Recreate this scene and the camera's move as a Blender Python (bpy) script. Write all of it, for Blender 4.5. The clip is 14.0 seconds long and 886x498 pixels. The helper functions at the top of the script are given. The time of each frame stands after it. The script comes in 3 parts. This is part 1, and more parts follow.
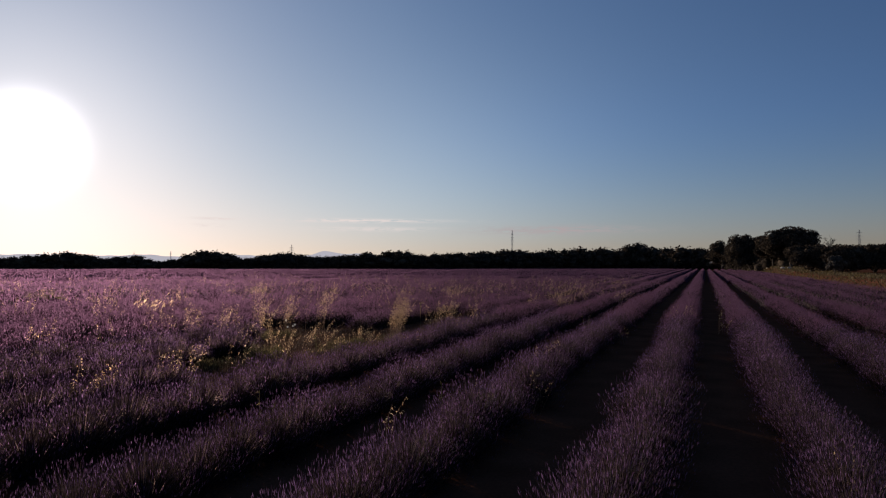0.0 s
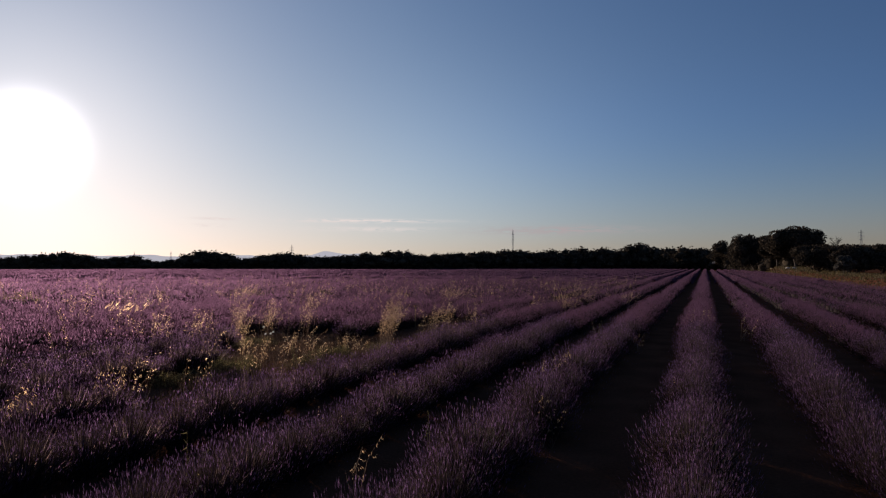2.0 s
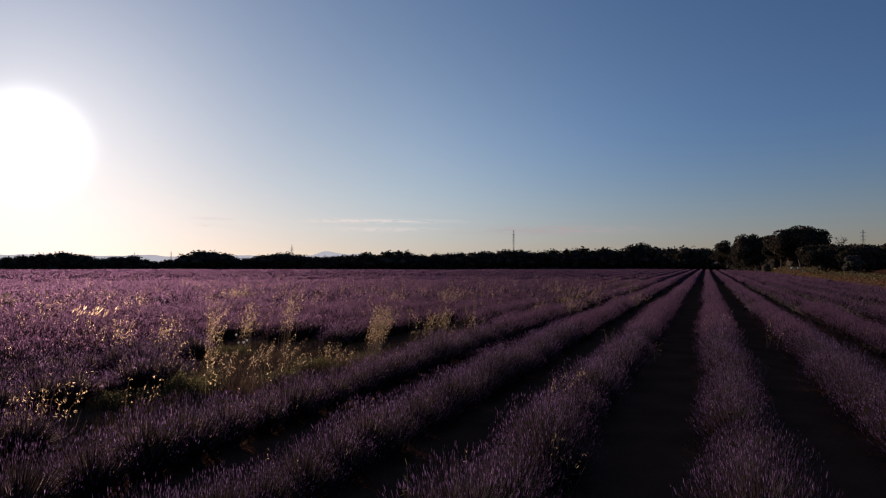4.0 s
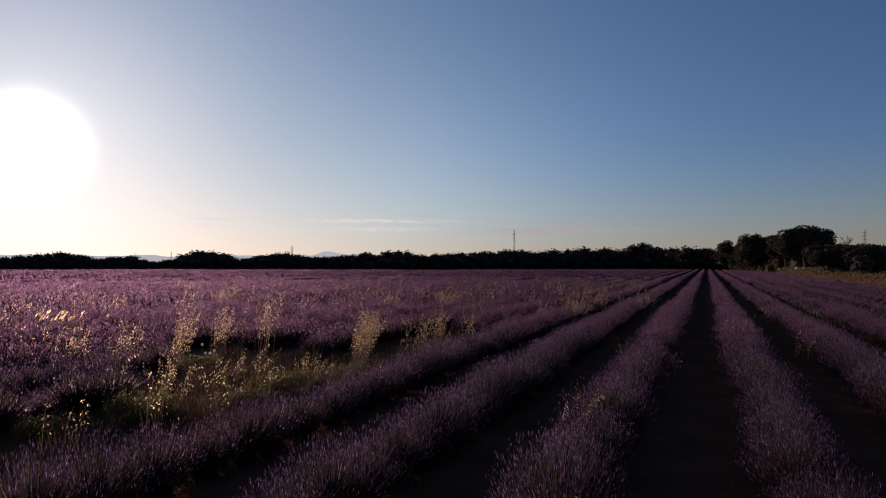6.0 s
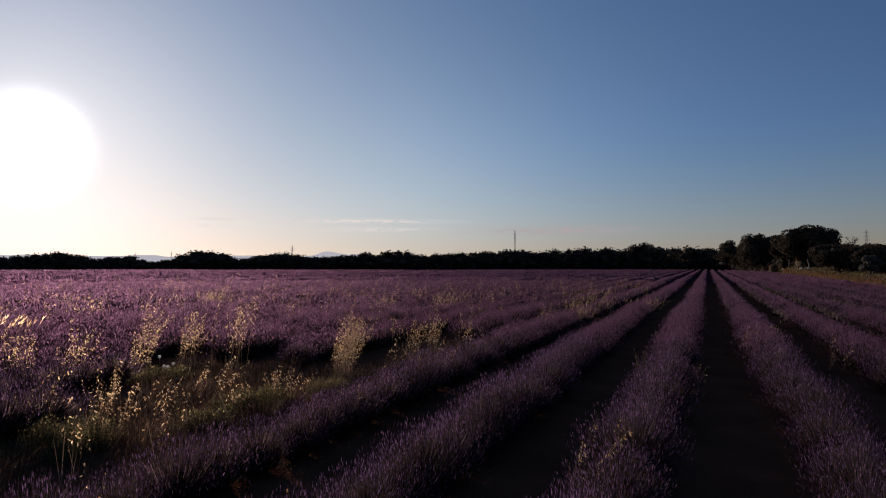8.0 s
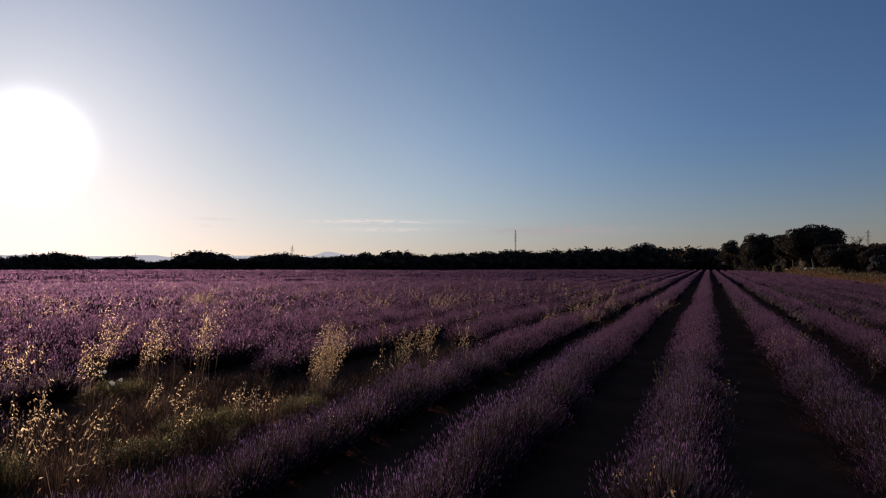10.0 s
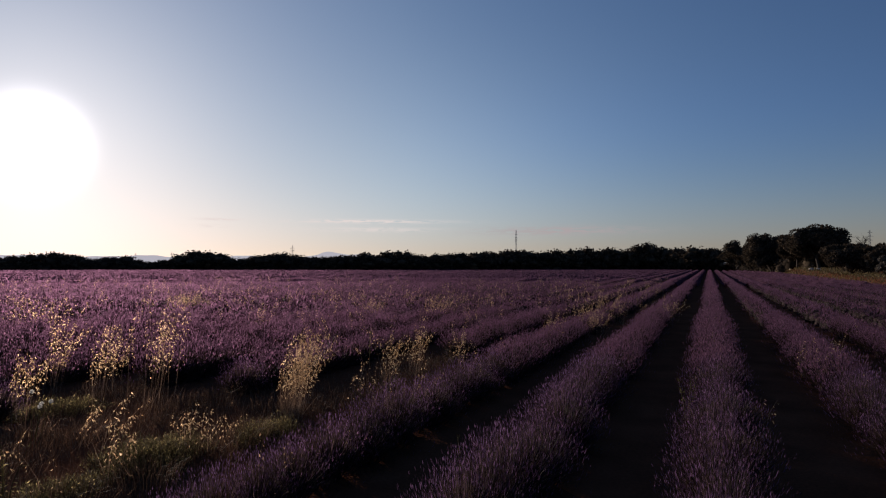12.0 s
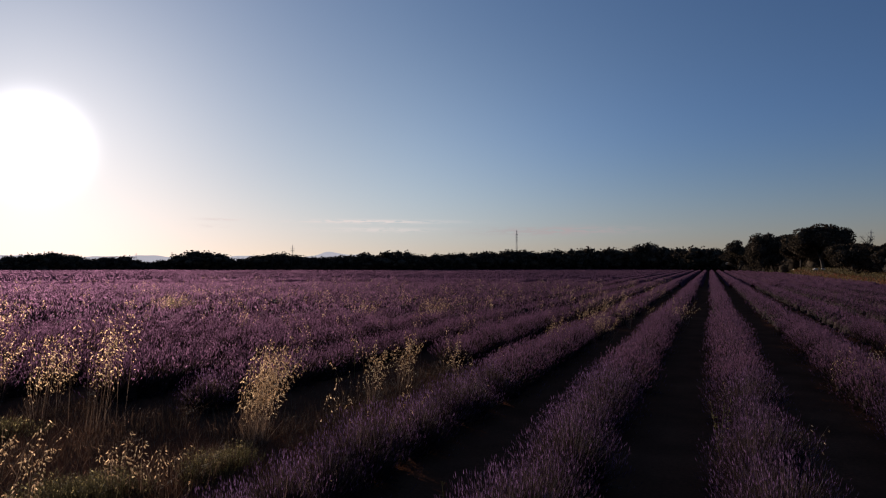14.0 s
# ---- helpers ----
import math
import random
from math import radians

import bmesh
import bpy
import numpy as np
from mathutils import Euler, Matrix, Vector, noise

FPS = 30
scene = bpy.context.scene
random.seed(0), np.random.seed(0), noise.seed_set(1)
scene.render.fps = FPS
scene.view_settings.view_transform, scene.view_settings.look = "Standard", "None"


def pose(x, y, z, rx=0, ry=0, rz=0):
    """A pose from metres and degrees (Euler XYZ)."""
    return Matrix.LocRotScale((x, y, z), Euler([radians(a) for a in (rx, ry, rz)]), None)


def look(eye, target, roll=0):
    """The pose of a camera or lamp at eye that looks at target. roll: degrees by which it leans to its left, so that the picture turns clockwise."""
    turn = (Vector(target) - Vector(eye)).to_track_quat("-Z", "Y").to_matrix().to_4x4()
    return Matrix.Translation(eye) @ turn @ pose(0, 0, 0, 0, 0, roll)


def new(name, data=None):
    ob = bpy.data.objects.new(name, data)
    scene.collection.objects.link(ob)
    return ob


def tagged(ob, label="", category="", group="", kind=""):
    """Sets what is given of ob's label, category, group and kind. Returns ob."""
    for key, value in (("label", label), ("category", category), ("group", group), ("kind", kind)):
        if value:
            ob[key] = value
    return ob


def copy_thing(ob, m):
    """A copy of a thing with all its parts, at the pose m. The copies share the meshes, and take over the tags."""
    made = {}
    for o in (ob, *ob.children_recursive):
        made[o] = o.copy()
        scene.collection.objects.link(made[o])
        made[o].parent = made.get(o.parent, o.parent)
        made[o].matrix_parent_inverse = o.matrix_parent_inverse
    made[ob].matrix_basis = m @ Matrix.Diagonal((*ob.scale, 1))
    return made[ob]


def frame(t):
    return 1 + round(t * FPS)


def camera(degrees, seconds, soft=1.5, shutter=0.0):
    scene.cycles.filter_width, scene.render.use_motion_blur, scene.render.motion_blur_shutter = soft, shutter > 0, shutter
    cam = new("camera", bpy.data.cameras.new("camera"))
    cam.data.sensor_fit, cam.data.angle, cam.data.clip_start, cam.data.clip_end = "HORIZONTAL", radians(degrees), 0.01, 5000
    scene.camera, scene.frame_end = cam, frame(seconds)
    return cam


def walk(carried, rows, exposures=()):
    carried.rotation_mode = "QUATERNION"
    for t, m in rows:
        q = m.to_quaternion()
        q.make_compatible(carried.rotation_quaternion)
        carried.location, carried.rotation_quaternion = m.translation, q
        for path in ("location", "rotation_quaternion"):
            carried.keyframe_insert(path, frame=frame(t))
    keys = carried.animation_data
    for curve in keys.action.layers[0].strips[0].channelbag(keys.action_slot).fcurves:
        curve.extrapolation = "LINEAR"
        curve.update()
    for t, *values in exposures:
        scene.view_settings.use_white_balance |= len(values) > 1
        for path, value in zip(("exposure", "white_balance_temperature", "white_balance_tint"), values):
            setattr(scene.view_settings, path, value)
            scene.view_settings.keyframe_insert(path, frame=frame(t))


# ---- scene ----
cam = camera(70, 14.0, 1.15)
PATH = []
for k in range(15):
    u = k / 14.0
    PATH.append((float(k), pose(-3.30 * u - 0.683 * u * (1 - u), 10.70 * u + 1.52 * u * (1 - u), 2.30 + 0.05 * u,
                                91.38 + 0.07 * u, 0, 22.5 + 0.376 * u + 0.03 * u * (1 - u))))
walk(cam, PATH, [(0.0, 0.0, 6500, 20), (14.0, 0.0, 6500, 20)])

# ---- light: low evening sun ahead, clear sky ----
SUN_AZ, SUN_EL = -55.9, 9.2          # degrees clockwise from +Y, degrees above the horizon
sun_dir = Vector((math.sin(radians(SUN_AZ)) * math.cos(radians(SUN_EL)),
                  math.cos(radians(SUN_AZ)) * math.cos(radians(SUN_EL)), math.sin(radians(SUN_EL))))
sun = new("sun", bpy.data.lights.new("sun", "SUN"))
sun.data.energy, sun.data.angle, sun.data.color = 4.8, radians(0.55), (1.0, 0.86, 0.70)
sun.matrix_world = look(sun_dir * 50, (0, 0, 0))

world = bpy.data.worlds.new("evening_sky")
scene.world = world
world.use_nodes = True
wt = world.node_tree
wt.nodes.clear()


def wnode(kind, **values):
    n = wt.nodes.new(kind)
    for key, value in values.items():
        n.inputs[key].default_value = value
    return n


def wmath(op, a, b=0.0, clamp=False):
    n = wt.nodes.new("ShaderNodeMath")
    n.operation, n.use_clamp = op, clamp
    for i, v in enumerate((a, b)):
        if isinstance(v, (int, float)):
            n.inputs[i].default_value = v
        else:
            wt.links.new(v, n.inputs[i])
    return n.outputs[0]


def wcolor(blend, fac, a, b):
    n = wt.nodes.new("ShaderNodeMix")
    n.data_type, n.blend_type, n.clamp_factor = "RGBA", blend, False
    for i, v in ((0, fac), (6, a), (7, b)):
        if isinstance(v, (int, float, tuple)):
            n.inputs[i].default_value = v
        else:
            wt.links.new(v, n.inputs[i])
    return n.outputs[2]


sky = wt.nodes.new("ShaderNodeTexSky")
sky.sky_type, sky.sun_disc = "NISHITA", False
sky.sun_elevation, sky.sun_rotation = radians(SUN_EL), radians(SUN_AZ)
sky.altitude, sky.air_density, sky.dust_density, sky.ozone_density = 900, 1.0, 0.9, 2.0
direction = wt.nodes.new("ShaderNodeTexCoord").outputs["Generated"]
dot = wt.nodes.new("ShaderNodeVectorMath")
dot.operation = "DOT_PRODUCT"
dot.inputs[1].default_value = sun_dir
wt.links.new(direction, dot.inputs[0])
angle = wmath("MULTIPLY", wmath("ARCCOSINE", dot.outputs["Value"]), 57.2958)
# the burnt-out aureole round the sun: a white core with soft skirts
core = wmath("MULTIPLY", wmath("EXPONENT", wmath("MULTIPLY", wmath("POWER", wmath("DIVIDE", angle, 3.2), 3.2), -1.0)), 14.0)
skirt = wmath("MULTIPLY", wmath("EXPONENT", wmath("DIVIDE", angle, -12.0)), 3.3)
# thin streaks of cirrus low over the horizon
split = wt.nodes.new("ShaderNodeSeparateXYZ")
wt.links.new(direction, split.inputs[0])
stretch = wt.nodes.new("ShaderNodeMapping")
stretch.inputs["Scale"].default_value = (17.0, 17.0, 130.0)
wt.links.new(direction, stretch.inputs["Vector"])
streak = wnode("ShaderNodeTexNoise", Scale=2.2, Detail=6.0, Roughness=0.6, Distortion=0.6)
wt.links.new(stretch.outputs[0], streak.inputs["Vector"])
azimuth = wmath("MULTIPLY", wmath("ARCTAN2", split.outputs[0], split.outputs[1]), 57.2958)


def hump(value, middle, width):
    return wmath("EXPONENT", wmath("MULTIPLY", wmath("POWER", wmath("DIVIDE", wmath("SUBTRACT", value, middle), width), 2.0), -1.0))


def streak_band(height, thick, bearing, wide):
    return wmath("MULTIPLY", hump(split.outputs[2], height, thick), hump(azimuth, bearing, wide))


band = wmath("ADD", wmath("ADD", streak_band(0.068, 0.0028, -30.0, 6.0), wmath("MULTIPLY", streak_band(0.055, 0.0035, -29.0, 5.0), 0.6)),
             wmath("ADD", streak_band(0.068, 0.0022, -42.3, 1.5), wmath("MULTIPLY", streak_band(0.058, 0.0022, -42.8, 1.4), 0.7)))
ragged = wmath("MULTIPLY", wmath("SUBTRACT", streak.outputs["Fac"], 0.41, True), 8.0, True)
cloud = wmath("MULTIPLY", ragged, band, True)
dull_cloud = wmath("MULTIPLY", ragged, streak_band(0.053, 0.006, -12.5, 6.0), True)

col = wcolor("MULTIPLY", 1.0, sky.outputs[0], (0.74, 0.885, 1.06, 1.0))
# a highlight rolloff in the colour keeps the sun's side from outshining the rest
thin = wt.nodes.new("ShaderNodeVectorMath")
thin.operation = "MULTIPLY_ADD"
thin.inputs[1].default_value, thin.inputs[2].default_value = (0.07, 0.07, 0.07), (1.0, 1.0, 1.0)
wt.links.new(col, thin.inputs[0])
rolloff = wt.nodes.new("ShaderNodeVectorMath")
rolloff.operation = "DIVIDE"
wt.links.new(col, rolloff.inputs[0])
wt.links.new(thin.outputs[0], rolloff.inputs[1])
col = rolloff.outputs[0]
low = hump(split.outputs[2], 0.0, 0.12)
high = wmath("SUBTRACT", 1.0, hump(split.outputs[2], 0.0, 0.25))
away = wmath("DIVIDE", wmath("SUBTRACT", angle, 30.0), 45.0, True)
col = wcolor("MULTIPLY", low, col, (1.12, 1.05, 1.04, 1.0))
col = wcolor("MULTIPLY", hump(split.outputs[2], 0.0, 0.06), col, (0.93, 0.91, 1.0, 1.0))
col = wcolor("MULTIPLY", high, col, (0.96, 1.05, 1.10, 1.0))
# deeper blue away from the sun, a warm haze low beside it
col = wcolor("MULTIPLY", away, col, (0.87, 0.85, 0.88, 1.0))
col = wcolor("MULTIPLY", wmath("MULTIPLY", away, high), col, (0.79, 0.87, 0.98, 1.0))
col = wcolor("MULTIPLY", wmath("MULTIPLY", wmath("DIVIDE", wmath("SUBTRACT", angle, 24.0), 20.0, True), hump(split.outputs[2], 0.19, 0.09)), col, (0.90, 0.98, 1.08, 1.0))
col = wcolor("MULTIPLY", wmath("MULTIPLY", away, hump(split.outputs[2], 0.02, 0.07)), col, (1.16, 1.03, 0.90, 1.0))
haze = wmath("MULTIPLY", wmath("MULTIPLY", hump(split.outputs[2], 0.10, 0.18), hump(angle, 29.5, 16.0)), 0.95)
col = wcolor("ADD", haze, col, (0.92, 1.0, 0.84, 1.0))
col = wcolor("ADD", skirt, col, (1.04, 0.92, 0.82, 1.0))
col = wcolor("ADD", core, col, (1.0, 0.98, 0.95, 1.0))
col = wcolor("MIX", wmath("MULTIPLY", cloud, 0.95), col, (8.0, 7.4, 6.7, 1.0))
col = wcolor("MIX", wmath("MULTIPLY", dull_cloud, 0.85), col, (4.3, 3.8, 3.7, 1.0))
back = wnode("ShaderNodeBackground", Strength=0.096)
wt.links.new(col, back.inputs["Color"])
wt.links.new(back.outputs[0], wt.nodes.new("ShaderNodeOutputWorld").inputs[0])


# ---- materials ----
def material(name, dark, light, scale=8.0, fine=60.0, rough=0.8, through_light=0.0, bump=0.0, per_island=False, glow=None, shine=0.3, forward=0.0, pale=None, scatter_rough=0.66):
    """Two-scale mottled surface between two colours, with some light passing through thin leaves."""
    m = bpy.data.materials.new(name)
    m.use_nodes = True
    t = m.node_tree
    t.nodes.clear()
    link = t.links.new
    out = t.nodes.new("ShaderNodeOutputMaterial")
    n1, n2 = t.nodes.new("ShaderNodeTexNoise"), t.nodes.new("ShaderNodeTexNoise")
    n1.inputs["Scale"].default_value, n2.inputs["Scale"].default_value = scale, fine
    n1.inputs["Detail"].default_value = 4
    where = t.nodes.new("ShaderNodeNewGeometry")
    for n in (n1, n2):
        link(where.outputs["Position"], n.inputs["Vector"])
    add = t.nodes.new("ShaderNodeMath")
    add.operation = "MULTIPLY_ADD"
    link(n1.outputs["Fac"], add.inputs[0])
    add.inputs[1].default_value = 0.9
    spread = t.nodes.new("ShaderNodeMath")
    spread.operation = "MULTIPLY_ADD"
    spread.inputs[1].default_value, spread.inputs[2].default_value = (1.0, -0.45) if per_island else (0.6, -0.25)
    link(where.outputs["Random Per Island"] if per_island else n2.outputs["Fac"], spread.inputs[0])
    link(spread.outputs[0], add.inputs[2])
    ramp = t.nodes.new("ShaderNodeValToRGB")
    ramp.color_ramp.elements[0].position, ramp.color_ramp.elements[1].position = (0.3, 1.0) if per_island else (0.2, 0.8)
    ramp.color_ramp.elements[0].color, ramp.color_ramp.elements[1].color = (*dark, 1), (*light, 1)
    if pale:
        tip = ramp.color_ramp.elements.new(0.97)
        tip.color = (*pale, 1)
        ramp.color_ramp.elements[1].position = 0.90
        ramp.color_ramp.elements[1].color = (*light, 1)
    link(add.outputs[0], ramp.inputs[0])
    shade = t.nodes.new("ShaderNodeBsdfPrincipled")
    link(ramp.outputs[0], shade.inputs["Base Color"])
    shade.inputs["Roughness"].default_value = rough
    shade.inputs["Specular IOR Level"].default_value = shine
    last = shade.outputs[0]
    if bump:
        b = t.nodes.new("ShaderNodeBump")
        b.inputs["Strength"].default_value, b.inputs["Distance"].default_value = 0.8, bump
        link(add.outputs[0], b.inputs["Height"])
        link(b.outputs[0], shade.inputs["Normal"])
    if through_light:
        tr = t.nodes.new("ShaderNodeBsdfTranslucent")
        link(ramp.outputs[0], tr.inputs["Color"])
        mix = t.nodes.new("ShaderNodeMixShader")
        mix.inputs[0].default_value = through_light
        link(last, mix.inputs[1])
        link(tr.outputs[0], mix.inputs[2])
        last = mix.outputs[0]
    if forward:
        fw = t.nodes.new("ShaderNodeBsdfRefraction")
        fw.inputs["IOR"].default_value, fw.inputs["Roughness"].default_value = 1.45, scatter_rough
        link(ramp.outputs[0], fw.inputs["Color"])
        mix = t.nodes.new("ShaderNodeMixShader")
        mix.inputs[0].default_value = forward
        link(last, mix.inputs[1])
        link(fw.outputs[0], mix.inputs[2])
        last = mix.outputs[0]
    if glow:
        e = t.nodes.new("ShaderNodeEmission")
        e.inputs["Color"].default_value, e.inputs["Strength"].default_value = (*glow, 1), 1.0
        last = e.outputs[0]
    link(last, out.inputs["Surface"])
    return m


SOIL = material("dry_soil", (0.064, 0.027, 0.016), (0.128, 0.057, 0.033), 1.2, 22.0, 1.0, bump=0.03, shine=0.0)
# foliage is near black: the shade below the flowers is in its colour
SHADED_FOLIAGE = material("shaded_lavender_foliage", (0.019, 0.012, 0.011), (0.047, 0.031, 0.027), 3.0, 40.0, 0.8, 0.40, per_island=True, shine=0.1)
STEM = material("lavender_stem", (0.050, 0.034, 0.032), (0.180, 0.126, 0.118), 3.0, 40.0, 0.6, 0.4, per_island=True, shine=0.2, forward=0.4)
FLOWER = material("lavender_flower", (0.044, 0.022, 0.050), (0.226, 0.126, 0.253), 1.5, 40.0, 0.6, 0.70, per_island=True, shine=0.2, forward=0.42, pale=(0.47, 0.37, 0.46))
FLOWER_FAR = material("lavender_flower_haze", (0.112, 0.054, 0.098), (0.160, 0.086, 0.142), 0.4, 6.0, 0.7, 0.62, per_island=True, shine=0.1, forward=0.38)
ROWS_FAR = material("lavender_far", (0.058, 0.030, 0.046), (0.155, 0.084, 0.126), 0.5, 6.0, 0.85, 0.5, shine=0.0)
STRAW = material("straw", (0.35, 0.222, 0.122), (0.74, 0.555, 0.345), 2.0, 30.0, 0.5, 0.6, per_island=True, forward=0.26, scatter_rough=0.75)
STALK = material("dry_stalk", (0.13, 0.080, 0.052), (0.29, 0.195, 0.13), 2.0, 30.0, 0.6, 0.4, per_island=True)
DRYGRASS = material("dry_grass", (0.060, 0.045, 0.019), (0.18, 0.133, 0.056), 0.3, 8.0, 0.8, 0.3, per_island=True)
WEED = material("green_weed", (0.055, 0.048, 0.022), (0.21, 0.172, 0.080), 2.0, 20.0, 0.7, 0.5, per_island=True, forward=0.38)
RUSSET = material("russet_dry_grass", (0.05, 0.029, 0.019), (0.14, 0.088, 0.058), 2.0, 20.0, 0.7, 0.4, per_island=True, forward=0.12)
DOWN = material("seed_down", (0.6, 0.58, 0.52), (0.8, 0.78, 0.72), 20.0, 90.0, 0.9, 0.5)
LEAF = material("oak_leaf", (0.032, 0.026, 0.020), (0.105, 0.083, 0.060), 0.5, 5.0, 0.9, 0.15, per_island=True, shine=0.0)
LEAF_GREY = material("grey_oak_leaf", (0.045, 0.038, 0.030), (0.13, 0.112, 0.085), 0.8, 6.0, 0.7, 0.2, per_island=True)
BARK = material("bark", (0.035, 0.027, 0.021), (0.09, 0.072, 0.055), 2.0, 20.0, 0.95, bump=0.03)
STEEL = material("galvanised_steel", (0.20, 0.20, 0.21), (0.34, 0.34, 0.35), 0.5, 6.0, 0.55)
STONE = material("pale_limestone", (0.36, 0.33, 0.28), (0.56, 0.52, 0.45), 1.0, 14.0, 0.9, bump=0.03)
# no lamp: flat emission paints the distance haze onto the hills
HAZE_GLOW = material("hills_haze_glow", (0.3, 0.35, 0.4), (0.4, 0.42, 0.45), 0.01, 0.1, 1.0, glow=(0.43, 0.44, 0.47))

rng = np.random.default_rng(7)


# ---- mesh tools ----
def unit(a):
    return a / np.maximum(np.linalg.norm(a, axis=-1, keepdims=True), 1e-9)


def frame_of(d):
    """Two directions across each direction of d."""
    up = np.where(np.abs(d[:, 2:3]) > 0.9, np.array([[1.0, 0, 0]]), np.array([[0, 0, 1.0]]))
    a = unit(np.cross(d, up))
    return a, np.cross(d, a)


def kites(p, q, w):
    """Slim flat lozenges from p to q, widest below the middle."""
    n = len(p)
    d = unit(q - p)
    a, b = frame_of(d)
    turn = rng.uniform(0, math.pi, n)[:, None]
    side = (a * np.cos(turn) + b * np.sin(turn)) * np.broadcast_to(w, n)[:, None]
    mid = p + (q - p) * 0.42
    v = np.stack([p, mid + side, q, mid - side], 1)
    t = np.array([(0, 1, 2), (0, 2, 3)])
    return v.reshape(-1, 3), (t[None] + 4 * np.arange(n)[:, None, None]).reshape(-1, 3)


def husks(p, d, length, width):
    """Gaping oat spikelets: a pair of thin papery husks that part from p towards d."""
    n = len(p)
    a, b = frame_of(d)
    turn = rng.uniform(0, math.pi, n)[:, None]
    gape, flat = a * np.cos(turn) + b * np.sin(turn), b * np.cos(turn) - a * np.sin(turn)
    length, width = np.broadcast_to(length, n)[:, None], np.broadcast_to(width, n)[:, None]
    v = []
    for side in (1, -1):
        mid = p + d * length * 0.42 + gape * length * 0.10 * side
        tip = p + d * length + gape * length * 0.17 * side
        v += [p, mid + flat * width, tip, mid - flat * width]
    t = np.array([(0, 1, 2), (0, 2, 3), (4, 5, 6), (4, 6, 7)])
    return np.stack(v, 1).reshape(-1, 3), (t[None] + 8 * np.arange(n)[:, None, None]).reshape(-1, 3)


def ribbons(p, q, w0, w1, across=None):
    """Flat tapering strips from p to q."""
    n = len(p)
    if across is None:
        across, _ = frame_of(unit(q - p))
        turn = rng.uniform(0, math.pi, n)[:, None]
        across = across * np.cos(turn) + np.cross(unit(q - p), across) * np.sin(turn)
    w0, w1 = np.broadcast_to(w0, n)[:, None], np.broadcast_to(w1, n)[:, None]
    v = np.stack([p - across * w0, p + across * w0, q + across * w1, q - across * w1], 1)
    t = np.array([(0, 1, 2), (0, 2, 3)])
    return v.reshape(-1, 3), (t[None] + 4 * np.arange(n)[:, None, None]).reshape(-1, 3)


def blades(p, q, w):
    """Single pointed triangles from p to the tip q."""
    n = len(p)
    turn = rng.uniform(0, 2 * math.pi, n)
    across = np.stack([np.cos(turn), np.sin(turn), np.zeros(n)], 1) * np.broadcast_to(w, n)[:, None]
    v = np.stack([p - across, p + across, q], 1)
    return v.reshape(-1, 3), np.arange(3 * n).reshape(-1, 3)


def join(*pieces):
    vs, ts, at = [], [], 0
    for v, t in pieces:
        vs.append(v)
        ts.append(t + at)
        at += len(v)
    return np.concatenate(vs), np.concatenate(ts)


def tri_mesh(name, piece, mat, smooth=False):
    v, t = piece
    me = bpy.data.meshes.new(name)
    me.vertices.add(len(v))
    me.vertices.foreach_set("co", np.ascontiguousarray(v, dtype=np.float32).ravel())
    me.loops.add(3 * len(t))
    me.loops.foreach_set("vertex_index", np.ascontiguousarray(t, dtype=np.int32).ravel())
    me.polygons.add(len(t))
    me.polygons.foreach_set("loop_start", np.arange(0, 3 * len(t), 3, dtype=np.int32))
    me.polygons.foreach_set("use_smooth", np.full(len(t), smooth))
    me.materials.append(mat)
    me.update(calc_edges=True)
    return me


FINE = ("bloom", "stalkwork", "strawwork", "seed_spray", "leafage")    # too fine to tell apart one by one


def part(name, piece, mat, parent, label="", smooth=False):
    ob = new(name, tri_mesh(name, piece, mat, smooth) if isinstance(piece, tuple) else piece)
    ob.parent = parent
    return tagged(ob, label, kind="stuff" if name in FINE else "")


def stuff(name, piece, mat, label, category, smooth=False):
    return tagged(new(name, tri_mesh(name, piece, mat, smooth)), label, category, kind="stuff")


def thing(name, label, category, group=""):
    ob = new(name)
    ob.empty_display_size = 0.2
    return tagged(ob, label, category, group)


def tube(points, radii, sides=6):
    """A tapering tube along points, closed at its end."""
    pts = [np.array(p, float) for p in points]
    v, t = [], []
    for i, p in enumerate(pts):
        d = unit(pts[min(i + 1, len(pts) - 1)] - pts[max(i - 1, 0)])
        a, b = frame_of(d[None])
        for k in range(sides):
            w = 2 * math.pi * k / sides
            v.append(p + radii[i] * (math.cos(w) * a[0] + math.sin(w) * b[0]))
    for i in range(len(pts) - 1):
        for k in range(sides):
            m, n = i * sides + k, i * sides + (k + 1) % sides
            t += [(m, n, n + sides), (m, n + sides, m + sides)]
    v.append(pts[-1])
    last = (len(pts) - 1) * sides
    t += [(last + k, last + (k + 1) % sides, len(v) - 1) for k in range(sides)]
    return np.array(v), np.array(t)


def lumpy(center, size, rough=0.18, cuts=2, seed=0):
    """A lumpy rounded mass."""
    bm = bmesh.new()
    bmesh.ops.create_icosphere(bm, subdivisions=cuts, radius=1.0)
    v = np.array([x.co[:] for x in bm.verts])
    t = np.array([[x.index for x in f.verts] for f in bm.faces])
    bm.free()
    k = np.array([1 + rough * 2 * noise.noise(Vector(p) * 1.7 + Vector((seed * 3.1, seed * 1.7, 0))) for p in v])
    return v * k[:, None] * np.array(size) + np.array(center), t


# ---- the lie of the land ----
def smooth_step(k):
    k = np.clip(k, 0, 1)
    return k * k * (3 - 2 * k)


